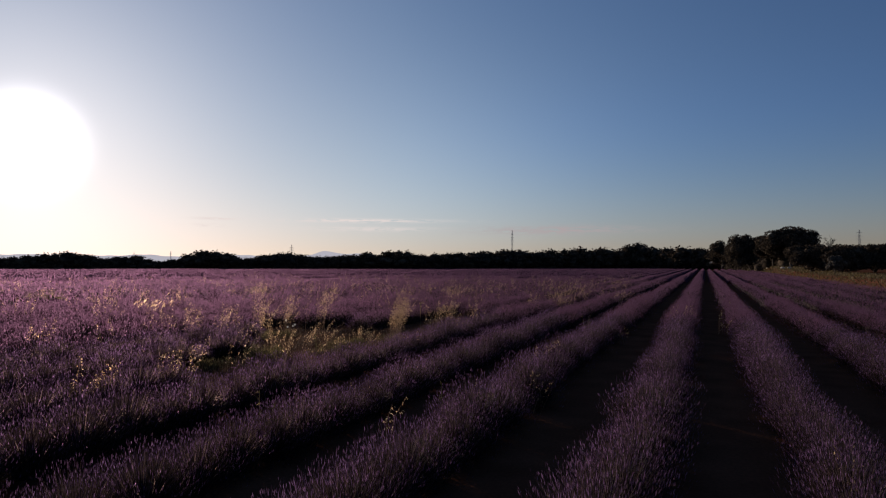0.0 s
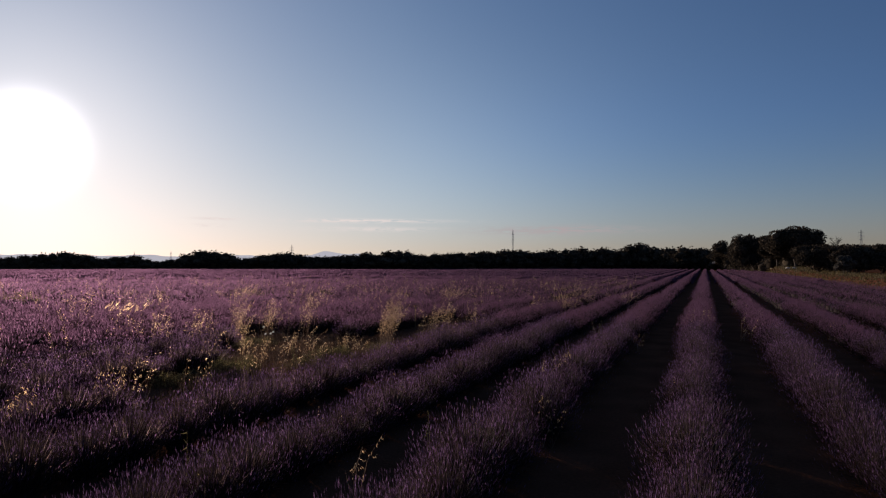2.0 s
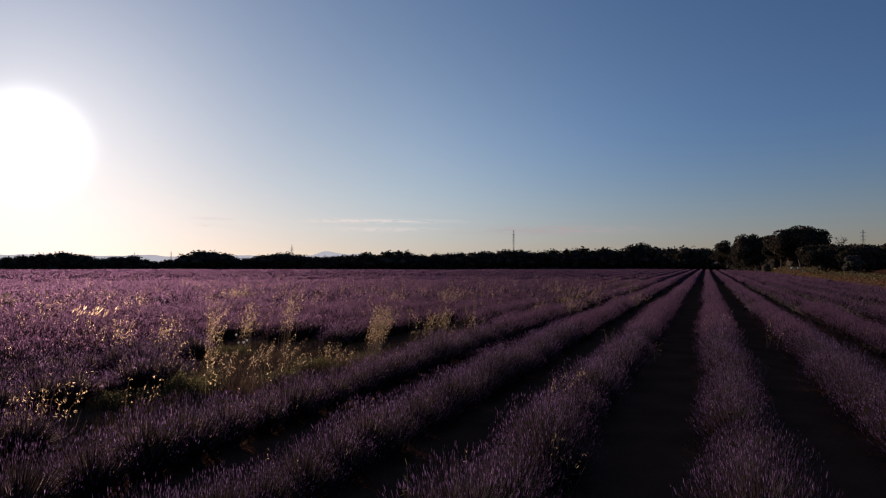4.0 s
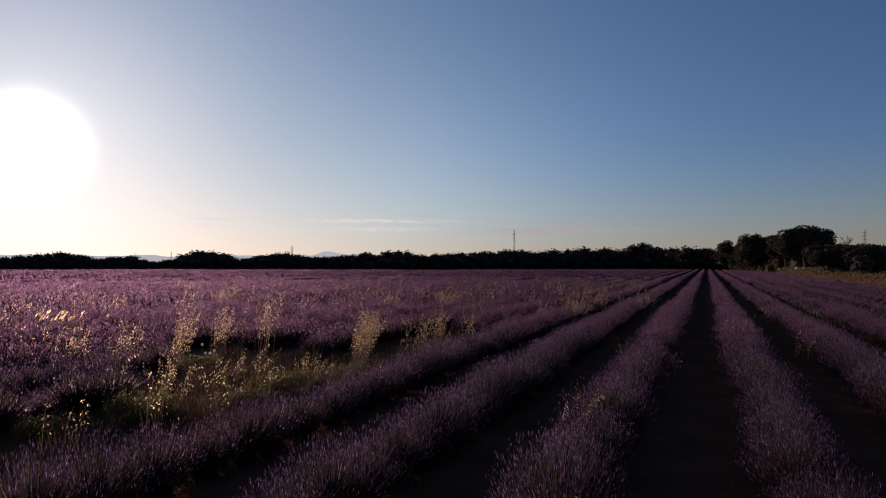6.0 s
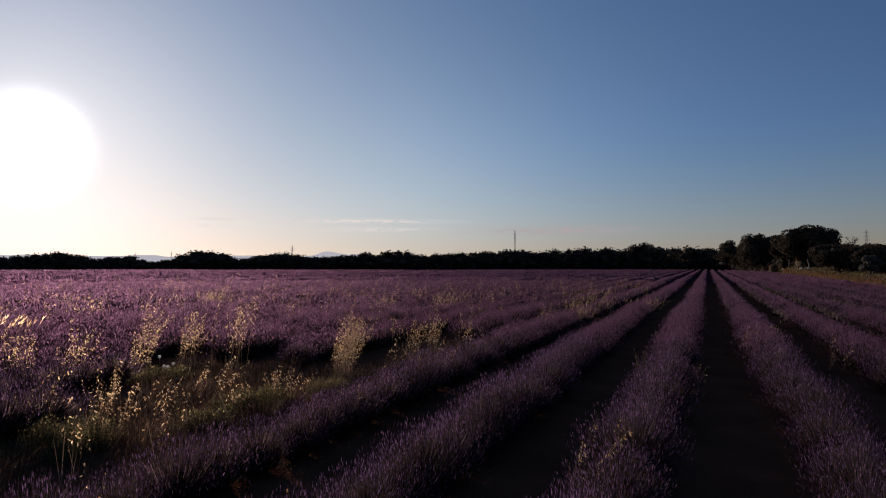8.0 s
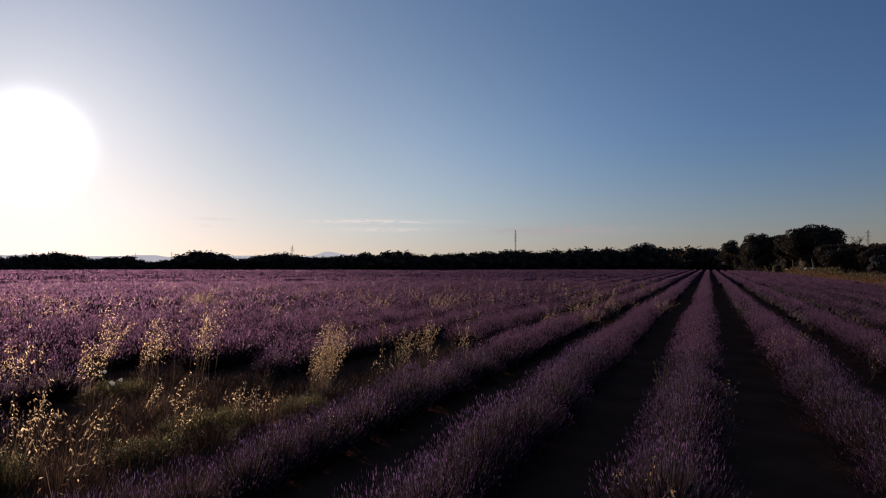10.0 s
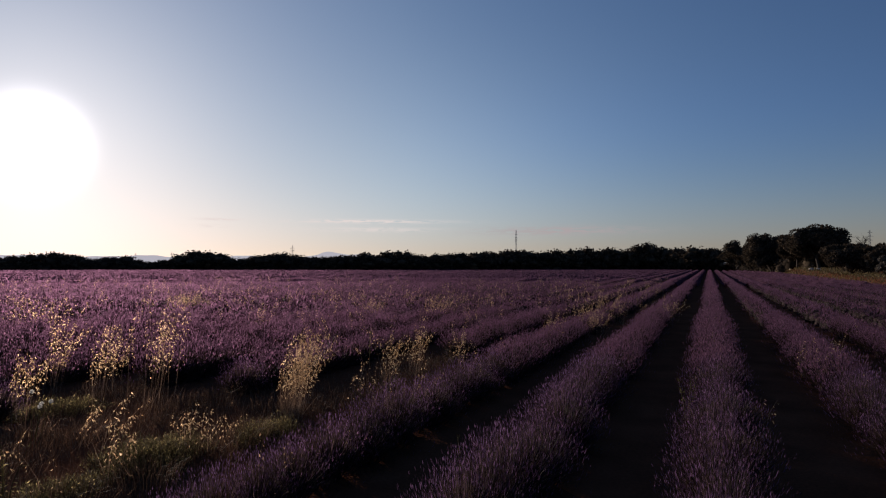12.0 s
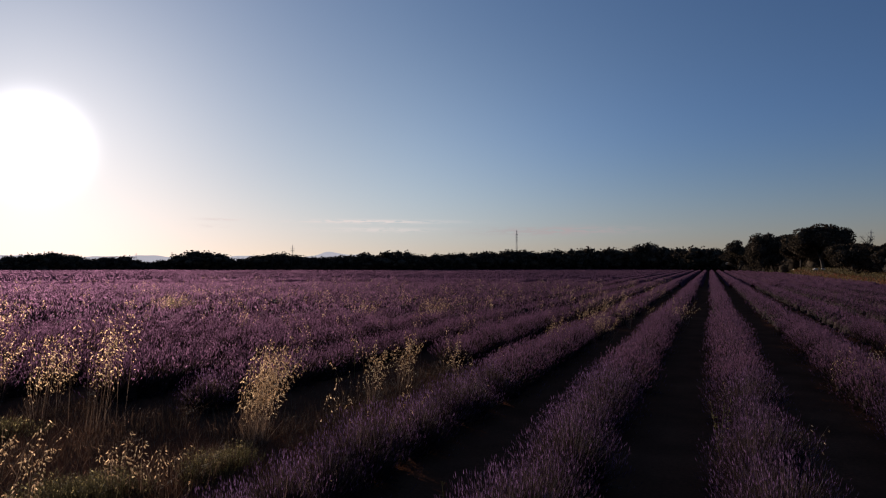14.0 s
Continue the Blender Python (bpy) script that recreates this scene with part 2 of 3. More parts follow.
def rise(x, y):
    """The verge climbs a low bank beside the field, and the land lifts a little where the rows end."""
    x, y = np.asarray(x, float), np.asarray(y, float)
    return (1.0 + 0.6 * smooth_step((y - 105) / 60)) * smooth_step((x - 11.8) / 2.6) + 2.6 * smooth_step((y - 226) / 16) * smooth_step((x - 0.6) / 2.5) * smooth_step((9.0 - x) / 5)


def ground_sheet():
    xs = np.concatenate([[-4800, -2400, -1200, -600], np.arange(-300, 8, 7.0), np.arange(8, 24, 0.8), [30, 60, 120, 300, 600, 1200, 2400, 4800]])
    ys = np.concatenate([[-4800, -2000, -800, -300, -120], np.arange(-60, 320, 8.0), [400, 600, 1000, 2000, 3400, 4800]])
    gx, gy = np.meshgrid(xs, ys, indexing="ij")
    v = np.stack([gx, gy, rise(gx, gy)], -1).reshape(-1, 3)
    n, m = len(xs), len(ys)
    i, j = np.meshgrid(np.arange(n - 1), np.arange(m - 1), indexing="ij")
    a = (i * m + j).ravel()
    return v, np.concatenate([np.stack([a, a + m, a + m + 1], 1), np.stack([a, a + m + 1, a + 1], 1)])


tagged(new("ground", tri_mesh("ground", ground_sheet(), SOIL, True)), "dry brown soil between the lavender rows", "ground", kind="structure")

# hills far beyond the woods; an even pale glow stands in for haze
def hills():
    bear = np.radians(np.arange(-62, 16, 0.25))
    deg = np.degrees(bear)
    h = 57 + 5 * np.sin(deg * 0.75) + 3 * np.sin(deg * 1.7 + 1) + 1.5 * np.sin(deg * 4.1)
    h += 15 * np.exp(-((deg + 33.0) / 0.9) ** 2) + 17 * np.exp(-((deg + 33.3) / 2.2) ** 2) + 14 * np.exp(-((deg + 30.2) / 1.3) ** 2)
    h -= 30 * np.clip((deg + 27) / 6, 0, 1.6)
    h = np.maximum(h, 4)
    r = 4300.0
    low = np.stack([r * np.sin(bear), r * np.cos(bear), np.full_like(bear, -5)], 1)
    top = np.stack([(r + 150) * np.sin(bear), (r + 150) * np.cos(bear), h], 1)
    n = len(bear)
    a = np.arange(n - 1)
    return np.concatenate([low, top]), np.concatenate([np.stack([a, a + 1, a + 1 + n], 1), np.stack([a, a + 1 + n, a + n], 1)])


tagged(new("backdrop", tri_mesh("backdrop", hills(), HAZE_GLOW, True)), "blue hills on the horizon, their haze a painted glow", "hills", kind="structure")

# ---- lavender ----
SPACING, FIRST = 1.99, -0.81       # rows run along +Y; FIRST is the row nearest to the start
EDGE_BEAR = (-75, -57.5, -44.7, -28.6, -16.2, -5.7, 0.7, 20)
EDGE_DIST = (285, 285, 270, 237, 262, 282, 250, 250)


def field_edge(x, y):
    """How far the point lies inside the field, before the woods."""
    b = np.degrees(np.arctan2(x, y))
    return np.interp(b, EDGE_BEAR, EDGE_DIST) - 7 - np.hypot(x, y)


def dome(n, wide, tall, open_to=55, low=0.80):
    """Stem ends spread over a bush: foot, tip and direction."""
    a = rng.uniform(0, 2 * math.pi, n)
    s = rng.uniform(0, 1, n) ** 0.60
    tilt = s * radians(open_to)
    d = np.stack([np.sin(tilt) * np.cos(a), np.sin(tilt) * np.sin(a), np.cos(tilt)], 1)
    reach = (rng.uniform(low, 1.08, n) - 0.16 * s * rng.uniform(0, 1, n) ** 2)[:, None]
    foot = np.stack([0.22 * wide * s * np.cos(a), 0.22 * wide * s * np.sin(a), np.full(n, 0.06)], 1)
    tip = d * np.array([wide, wide, tall]) * reach + np.array([0, 0, 0.02])
    lean = unit(tip - foot) * 0.45 + np.array([0, 0, 0.70]) + rng.normal(0, 0.09, (n, 3))
    return foot, tip, unit(lean)


def bush(stems, leaves, wide=0.66, tall=0.70, thick=1.0, stalks=True, core=0.30):
    """Foliage mound and flower stems of one lavender bush."""
    flank = stems // 4
    foot, tip, d = (np.concatenate(k) for k in zip(dome(flank, wide, tall * 0.93, 98, 0.78), dome(stems - flank, wide * 1.02, tall, 66, 0.72)))
    spike = rng.uniform(0.028, 0.060, stems) * thick ** 0.5
    flowers = kites(tip - d * spike[:, None], tip, rng.uniform(0.0017, 0.0032, stems) * thick)
    stalk = None
    if stalks:
        some = np.arange(stems) % 2 > 0
        low = foot + (tip - d * spike[:, None] - foot) * 0.55
        stalk = blades(low[some], (tip - d * spike[:, None] * 0.9)[some], 0.0022 * thick)
    f2, t2, _ = dome(leaves, wide * 0.93, tall * 0.84, 96, 0.72)
    root = f2 + (t2 - f2) * 0.5
    # a shaggy skirt of low leaves that closes the row towards the next bush
    n = int(leaves * 0.9)
    a, near_r, z = rng.uniform(0, 2 * math.pi, n), rng.uniform(0.12, 0.46, n) * wide, rng.uniform(0.02, 0.34, n)
    far_r = near_r + rng.uniform(0.08, 0.30, n) * wide
    inner = np.stack([near_r * np.cos(a), near_r * np.sin(a), z * tall], 1)
    outer = np.stack([far_r * np.cos(a + 0.3), far_r * np.sin(a + 0.3), z * tall + rng.uniform(0.06, 0.24, n)], 1)
    # solid core added inside the bush to block the low sun
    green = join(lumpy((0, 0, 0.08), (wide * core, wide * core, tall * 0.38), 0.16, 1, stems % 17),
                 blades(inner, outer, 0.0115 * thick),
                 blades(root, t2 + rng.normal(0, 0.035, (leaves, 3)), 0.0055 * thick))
    return green, flowers, stalk


def scatter(piece, at, turn, size):
    """One mesh's arrays repeated at the given places."""
    v, t = piece
    c, s = np.cos(turn)[:, None], np.sin(turn)[:, None]
    x = (v[None, :, 0] * c - v[None, :, 1] * s) * size[:, None] + at[:, 0:1]
    y = (v[None, :, 0] * s + v[None, :, 1] * c) * size[:, None] + at[:, 1:2]
    z = v[None, :, 2] * size[:, None] + at[:, 2:3]
    return np.stack([x, y, z], -1).reshape(-1, 3), (t[None] + len(v) * np.arange(len(at))[:, None, None]).reshape(-1, 3)


# every bush's place, row by row; some stand alone, some are missing
spots = []
for j in range(-50, 7):
    x = FIRST + SPACING * j
    y = -34.0
    while y < 96:
        y += rng.uniform(0.54, 0.70)
        gone, small = False, rng.uniform() < 0.012
        gone |= j == -4 and 8.6 < y < 24.0
        gone |= j == -5 and 13.2 < y < 18.6
        gone |= j == -6 and 15.8 < y < 18.2
        small |= j == 1 and 18.2 < y < 19.1
        small |= j == 0 and 17.4 < y < 18.0
        small |= j == -1 and 13.0 < y < 13.5
        size = rng.uniform(0.91, 1.09) * (1 + 0.06 * math.sin(y * 0.31 + j * 1.9) + 0.05 * math.sin(y * 2.3 + j * 4.1))
        size *= 0.66 if small else 1.0
        size *= 0.72 if j == 0 and (13.9 < y < 14.7 or 11.0 < y < 11.6) else 1.0
        if not gone:
            bow = (0.13 if j == 0 else 0.07 if j == 1 else 0.0) * math.exp(-((y - 8.2) / 2.0) ** 2)
            bow += {0: 0.11, -1: -0.06, -2: 0.08}.get(j, 0.0) * math.exp(-((y - 15.5) / 4.0) ** 2)
            spots.append((x + bow + rng.normal(0, 0.05), y, size, rng.uniform(0, 6.28)))
spots = np.array(spots)
track_end = np.array([-3.3, 10.7])
along = np.clip(spots[:, :2] @ track_end / (track_end @ track_end), 0, 1)
gap = np.hypot(*(spots[:, :2] - along[:, None] * track_end).T)
bearing = np.degrees(np.arctan2(spots[:, 0] + 0.6, spots[:, 1] + 1.8))
ahead = (bearing > -66) & (bearing < 24)
order = np.argsort(np.where(ahead, gap, 1e9))
near = np.zeros(len(spots), bool)
near[order[:255]] = True
middle = ~near & ((ahead & (gap < 25)) | (gap < 9))
rest = ~near & ~middle & ((ahead & (gap < 82)) | (gap < 26))

kinds = []
for k in range(6):
    green, flowers, stalks = bush(1420, 540, 0.60 + 0.03 * (k % 3), 0.68 + 0.025 * (k % 4))
    kinds.append((tri_mesh("foliage", green, SHADED_FOLIAGE, True), tri_mesh("bloom", flowers, FLOWER), tri_mesh("stalkwork", stalks, STEM)))
for n, i in enumerate(np.flatnonzero(near)):
    x, y, size, turn = spots[i]
    ob = thing("lavender_bush", "violet lavender bush in bloom on dry soil", "lavender", "lavender rows")
    ob.matrix_world = pose(x, y, 0, 0, 0, math.degrees(turn)) @ Matrix.Scale(size, 4)
    for name, me in zip(("foliage", "bloom", "stalkwork"), kinds[n % 6]):
        part(name, me, None, ob)


def spread(mask, makers, names):
    """Joined lavender of one distance band."""
    at = np.flatnonzero(mask)
    pick = rng.integers(0, len(makers), len(at))
    for layer, (name, mat, label) in enumerate(names):
        pieces = []
        for k, maker in enumerate(makers):
            if maker[layer] is None:
                continue
            s = spots[at[pick == k]]
            pieces.append(scatter(maker[layer], np.column_stack([s[:, :2], np.zeros(len(s))]), s[:, 3], s[:, 2]))
        stuff(name, join(*pieces), mat, label, "lavender", True)


def mid_bush():
    """A bush seen from some way off: every spike a single slim blade."""
    foot, tip, d = dome(520, 0.67, 0.72, 60, 0.80)
    green = bush(3, 190, 0.67, 0.72, 2.4, False, 0.47)[0]
    _, low_tip, low_d = dome(110, 0.67, 0.66, 90, 0.84)
    tip, d = np.concatenate([tip, low_tip]), np.concatenate([d, low_d])
    return green, blades(tip, tip - d * 0.052, 0.0062)


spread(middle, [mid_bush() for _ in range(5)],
       (("shaded_lavender_foliage", SHADED_FOLIAGE, "foliage of lavender rows, near black with painted shade"), ("lavender_flowers", FLOWER_FAR, "violet flower spikes of lavender rows")))


def far_bush():
    foot, tip, d = (np.concatenate(k) for k in zip(dome(82, 0.66, 0.72, 58, 0.80), dome(20, 0.66, 0.66, 88, 0.86)))
    green = join(lumpy((0, 0, 0.1), (0.38, 0.38, 0.39), 0.15, 1, 3), blades(*dome(20, 0.64, 0.60, 88, 0.8)[:2], 0.07))
    return green, blades(tip + d * 0.01, tip - d * 0.085, 0.0098)


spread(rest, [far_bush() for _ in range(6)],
       (("shaded_lavender_foliage", SHADED_FOLIAGE, "foliage of distant lavender, near black with painted shade"), ("lavender_flowers", FLOWER_FAR, "violet haze of distant lavender flowers")))


# the rows beyond, as long uneven hedges bristling with flowers
def far_rows():
    vs, ts, at = [], [], 0
    profile = np.array([(-0.74, 0.0), (-0.58, 0.40), (-0.05, 0.64), (0.54, 0.44), (0.74, 0.0)])
    tips = []
    for j in range(-150, 7):
        x = FIRST + SPACING * j
        ys = np.arange(-34.0, 300.0, 1.9)
        b = np.degrees(np.arctan2(x + 0.6, ys + 1.8))
        d = np.hypot(x, ys)
        on = np.clip((np.stack([np.full_like(ys, x), ys], 1) @ track_end) / (track_end @ track_end), 0, 1)
        beside = np.hypot(x - on * track_end[0], ys - on * track_end[1])
        ys = ys[(field_edge(np.full_like(ys, x), ys) > 0) & ((d > 81) | (((b < -66) | (b > 24)) & (beside > 26)))]
        if x > 0.5:
            ys = ys[ys < 230]
        for run in np.split(ys, np.flatnonzero(np.diff(ys) > 2.5) + 1):
            if len(run) < 2:
                continue
            k = rng.uniform(0.78, 1.12, (len(run), 5))
            z = rise(np.full_like(run, x), run)[:, None]
            v = np.stack([x + profile[None, :, 0] * k, np.repeat(run[:, None], 5, 1), profile[None, :, 1] * k + z], -1).reshape(-1, 3)
            a = (np.arange(len(run) - 1)[:, None] * 5 + np.arange(4)[None]).ravel()
            vs.append(v)
            ts.append(np.concatenate([np.stack([a, a + 5, a + 6], 1), np.stack([a, a + 6, a + 1], 1)]) + at)
            at += len(v)
            n = len(run) * 13
            q = rng.uniform(run[0], run[-1], n)
            r = rng.normal(0, 0.33, n)
            tips.append(np.column_stack([x + r, q, 0.74 - r * r * 0.9 + rng.uniform(-0.05, 0.05, n) + rise(np.full_like(q, x), q)]))
    tips = np.concatenate(tips)
    return (np.concatenate(vs), np.concatenate(ts)), blades(tips, tips - np.array([0, 0, 0.24]), 0.035)


hedges, bristles = far_rows()
stuff("lavender_rows", hedges, ROWS_FAR, "endless violet lavender rows running to the woods", "lavender")
stuff("lavender_flowers", bristles, FLOWER_FAR, "violet flowers of the far lavender rows", "lavender")


# ---- wild oats and weeds ----
def oat_tuft(stalks, height, spread_r, heads=22, full=1.0, lean=(0.16, 0.05)):
    """Dry wild oats: thin culms that nod at the top under loose, drooping panicles."""
    a, r = rng.uniform(0, 2 * math.pi, stalks), spread_r * np.sqrt(rng.uniform(0, 1, stalks))
    foot = np.stack([r * np.cos(a), r * np.sin(a), np.zeros(stalks)], 1)
    tall = height * rng.uniform(0.50, 1.0, stalks) ** 0.8
    bow = np.array(lean) * height + rng.normal(0, 0.10, (stalks, 2)) * height
    bend = foot * 1.15 + np.column_stack([bow * 0.35, tall * 0.62])
    top = foot * 1.30 + np.column_stack([bow, tall])
    stems = join(ribbons(foot, bend, 0.0020, 0.0017), ribbons(bend, top, 0.0017, 0.0008),
                 blades(foot, foot * 1.5 + np.column_stack([rng.normal(0, 0.12, (stalks, 2)), rng.uniform(0.2, 0.5, stalks)]), 0.005))
    k = rng.uniform(0.0, 1.0, (stalks, heads)) ** 0.9
    p = np.where(k[..., None] < 0.75, top[:, None] + (bend - top)[:, None] * k[..., None] / 0.75, bend[:, None] + (foot - bend)[:, None] * (k[..., None] - 0.75) * 1.4)
    w = rng.uniform(0, 2 * math.pi, (stalks, heads))
    out = 0.012 + 0.055 * k * rng.uniform(0.3, 1.0, (stalks, heads))
    p = (p + np.stack([out * np.cos(w) + 0.012, out * np.sin(w), -0.4 * out], -1)).reshape(-1, 3)
    d = unit(np.column_stack([0.5 * np.cos(w).ravel() + rng.normal(0.15, 0.3, len(p)), 0.5 * np.sin(w).ravel() + rng.normal(0, 0.3, len(p)), rng.uniform(-1.3, -0.1, len(p))]))
    return stems, husks(p, d, rng.uniform(0.022, 0.040, len(p)) * full, rng.uniform(0.0022, 0.0038, len(p)) * full)


def oats(x, y, stalks, height, r, label="clump of golden dry wild oats among the lavender", heads=22, lean=(0.16, 0.05)):
    ob = thing("wild_oats", label, "grass", "wild oat clumps")
    stems, spray = oat_tuft(stalks, height, r, heads, 1.25, lean)
    part("strawwork", stems, STALK, ob)
    part("seed_spray", spray, STRAW, ob, "pale golden drooping spikelets")
    ob.matrix_world = pose(x - lean[0] * height * 0.7, y, 0)
    return ob


SHORT = "short dry wild oats in a gap of the row"
SPARSE = "few thin dry oat stalks in a lavender row"
oats(-8.66, 17.45, 64, 1.37, 0.20, "dense golden clump of dry wild oats in a bare gap", 26, (0.20, 0.08))
oats(-8.35, 19.9, 14, 1.18, 0.13)
oats(-8.60, 21.6, 19, 1.22, 0.18)
oats(-8.20, 22.9, 7, 0.85, 0.20)
oats(-11.10, 17.1, 16, 1.76, 0.24)
oats(-11.4, 17.3, 7, 1.75, 0.40)
oats(-12.45, 17.2, 17, 1.38, 0.22)
oats(-13.8, 17.3, 19, 1.92, 0.20)
oats(-13.3, 18.0, 6, 1.35, 0.40)
oats(-12.3, 15.7, 14, 1.15, 0.22)
oats(-13.15, 15.0, 16, 1.20, 0.28)
oats(-13.8, 14.3, 9, 1.15, 0.30)
oats(-8.70, 15.5, 15, 0.68, 0.34, SHORT, 16)
oats(-9.55, 14.95, 6, 0.85, 0.16, SHORT, 20, (0.40, 0.10))
oats(-10.2, 15.1, 4, 0.80, 0.10, SHORT, 18)
oats(-8.95, 13.2, 5, 0.80, 0.16, SHORT, 16, (0.45, 0.10))
oats(-9.3, 12.6, 8, 0.80, 0.25, SHORT, 18)
oats(-9.9, 12.9, 7, 0.95, 0.15, SHORT, 18)
oats(-8.75, 14.3, 6, 0.65, 0.25, SHORT, 14)
oats(-10.6, 13.7, 4, 0.95, 0.15, SHORT, 16)
oats(-8.85, 8.55, 6, 0.88, 0.22, heads=16)
oats(-8.85, 9.05, 8, 1.08, 0.24, heads=16)
oats(-8.75, 10.0, 1, 0.85, 0.05, SHORT, 12)
oats(-8.80, 10.5, 3, 0.80, 0.14, SHORT, 14)
oats(-8.80, 6.95, 8, 0.98, 0.26, heads=18)
oats(-14.9, 10.4, 7, 1.15, 0.40)
oats(-7.0, 36.2, 30, 1.34, 0.55)
oats(-7.2, 27.9, 20, 1.08, 0.30)
oats(-6.3, 30.2, 18, 0.98, 0.40)
oats(-13.1, 33.6, 44, 1.25, 0.60)
oats(-16.0, 32.6, 34, 1.20, 0.60)
oats(-16.9, 26.6, 12, 1.15, 0.45)
oats(-26.4, 32.8, 36, 1.20, 0.70)
oats(-0.80, 24.3, 18, 0.98, 0.36, "sparse dry grass standing out of a lavender row", 12)
oats(-2.2, 19.2, 2, 0.74, 0.12, SPARSE, 6)
oats(-3.25, 13.7, 2, 0.85, 0.05, SPARSE, 8)
oats(-2.85, 13.5, 2, 0.82, 0.05, SPARSE, 8)
oats(0.65, 22.7, 5, 0.92, 0.25, SPARSE, 10)
oats(1.35, 18.6, 5, 0.60, 0.20, SPARSE, 8)
oats(-3.55, 7.0, 3, 0.75, 0.08, "few thin dry oat stalks between two rows", 12)
oats(-2.90, 12.5, 3, 0.95, 0.08, SPARSE, 16, (0.35, 0.05))
oats(-3.15, 12.6, 3, 0.85, 0.06, SPARSE, 12)
oats(-2.3, 9.6, 3, 0.92, 0.10, SPARSE, 12)


def plume_tuft(x, y, stalks, height, r):
    """Feathery grass with long pale plumes, all leaning one way."""
    ob = thing("plume_grass", "tuft of feathery grass with long pale plumes", "grass", "plume grass tufts")
    a, k = rng.uniform(0, 2 * math.pi, stalks), r * np.sqrt(rng.uniform(0, 1, stalks))
    foot = np.stack([1.5 * k * np.cos(a), 0.6 * k * np.sin(a), np.zeros(stalks)], 1)
    neck = foot * 1.3 + np.column_stack([rng.normal(0.10, 0.05, stalks), rng.normal(0, 0.05, stalks), height * rng.uniform(0.70, 0.95, stalks)])
    part("strawwork", ribbons(foot, neck, 0.0022, 0.0015), STALK, ob)
    d = unit(np.column_stack([rng.normal(0.75, 0.2, stalks), rng.normal(0.1, 0.2, stalks), np.full(stalks, 0.8)]))
    part("seed_spray", husks(neck, d, rng.uniform(0.15, 0.25, stalks), 0.0065), STRAW, ob, "long pale feathery plumes")
    ob.matrix_world = pose(x, y, 0)


plume_tuft(-19.1, 17.5, 34, 0.92, 0.45)
plume_tuft(-18.4, 18.2, 4, 0.92, 0.40)


# single dry stalks all over the field
def loose_oats(n):
    stems, heads = [], []
    tufts = [oat_tuft(4, 1.15, 0.20, 11, 1.45) for _ in range(6)]
    x = -6 - 60 * rng.uniform(0, 1, n) ** 1.3
    y = rng.uniform(8, 80, n)
    keep = (np.degrees(np.arctan2(x, y)) > -62) & (np.sin(x * 0.35 + y * 0.21) + np.sin(x * 0.13 - y * 0.3 + 1) > -0.5)
    at = np.column_stack([x, y, np.zeros(n)])[keep]
    pick = rng.integers(0, 6, len(at))
    for k in range(6):
        p = at[pick == k]
        turn, size = rng.uniform(0, 6.28, len(p)), rng.uniform(0.75, 1.1, len(p))
        stems.append(scatter(tufts[k][0], p, turn, size))
        heads.append(scatter(tufts[k][1], p, turn, size))
    stuff("dry_grass_stalks", join(*stems), STALK, "loose dry stalks scattered among the lavender", "grass")
    stuff("oat_spikelets", join(*heads), STRAW, "pale oat spikelets catching the low sun", "grass")


loose_oats(580)


def far_oats():
    """Drifts of oats between the rows farther out."""
    stems, heads = oat_tuft(5, 1.15, 0.30, 13, 1.5)
    at = []
    for x, y, wide, n in ((-15.5, 40, 1.6, 9), (-17.0, 46, 2.4, 9), (-22, 38, 2.6, 8), (-27, 33, 2.4, 8), (-12.2, 52, 2.0, 8), (-9.0, 45, 1.4, 7),
                          (-32, 45, 4.0, 9), (-20, 60, 4.0, 9), (-26, 24, 1.8, 7), (-35, 30, 3.0, 8), (-6.8, 33, 0.8, 6), (-4.8, 36, 0.6, 5)):
        at.append(np.column_stack([rng.normal(x, wide, n), rng.normal(y, wide, n), np.zeros(n)]))
    at = np.concatenate(at)
    turn, size = rng.normal(0, 0.5, len(at)), rng.uniform(0.85, 1.1, len(at))
    stuff("dry_grass_stalks", scatter(stems, at, turn, size), STALK, "drifts of dry stalks between distant lavender rows", "grass")
    stuff("oat_spikelets", scatter(heads, at, turn, size), STRAW, "pale oat spikelets in drifts between distant rows", "grass")


far_oats()


def row_sprigs(n):
    """Thin oat sprigs that have come up inside the rows beside the way."""
    j = rng.integers(-5, 4, n)
    at = np.column_stack([FIRST + SPACING * j + rng.normal(0, 0.10, n), rng.uniform(4, 34, n), np.full(n, -0.12)])
    stems, heads = oat_tuft(2, 0.96, 0.10, 10)
    turn, size = rng.uniform(0, 6.28, n), rng.uniform(0.8, 1.02, n)
    stuff("dry_grass_stalks", scatter(stems, at, turn, size), STALK, "thin dry stalks in the lavender rows", "grass")
    stuff("oat_spikelets", scatter(heads, at, turn, size), STRAW, "pale oat spikelets in the lavender rows", "grass")


row_sprigs(64)


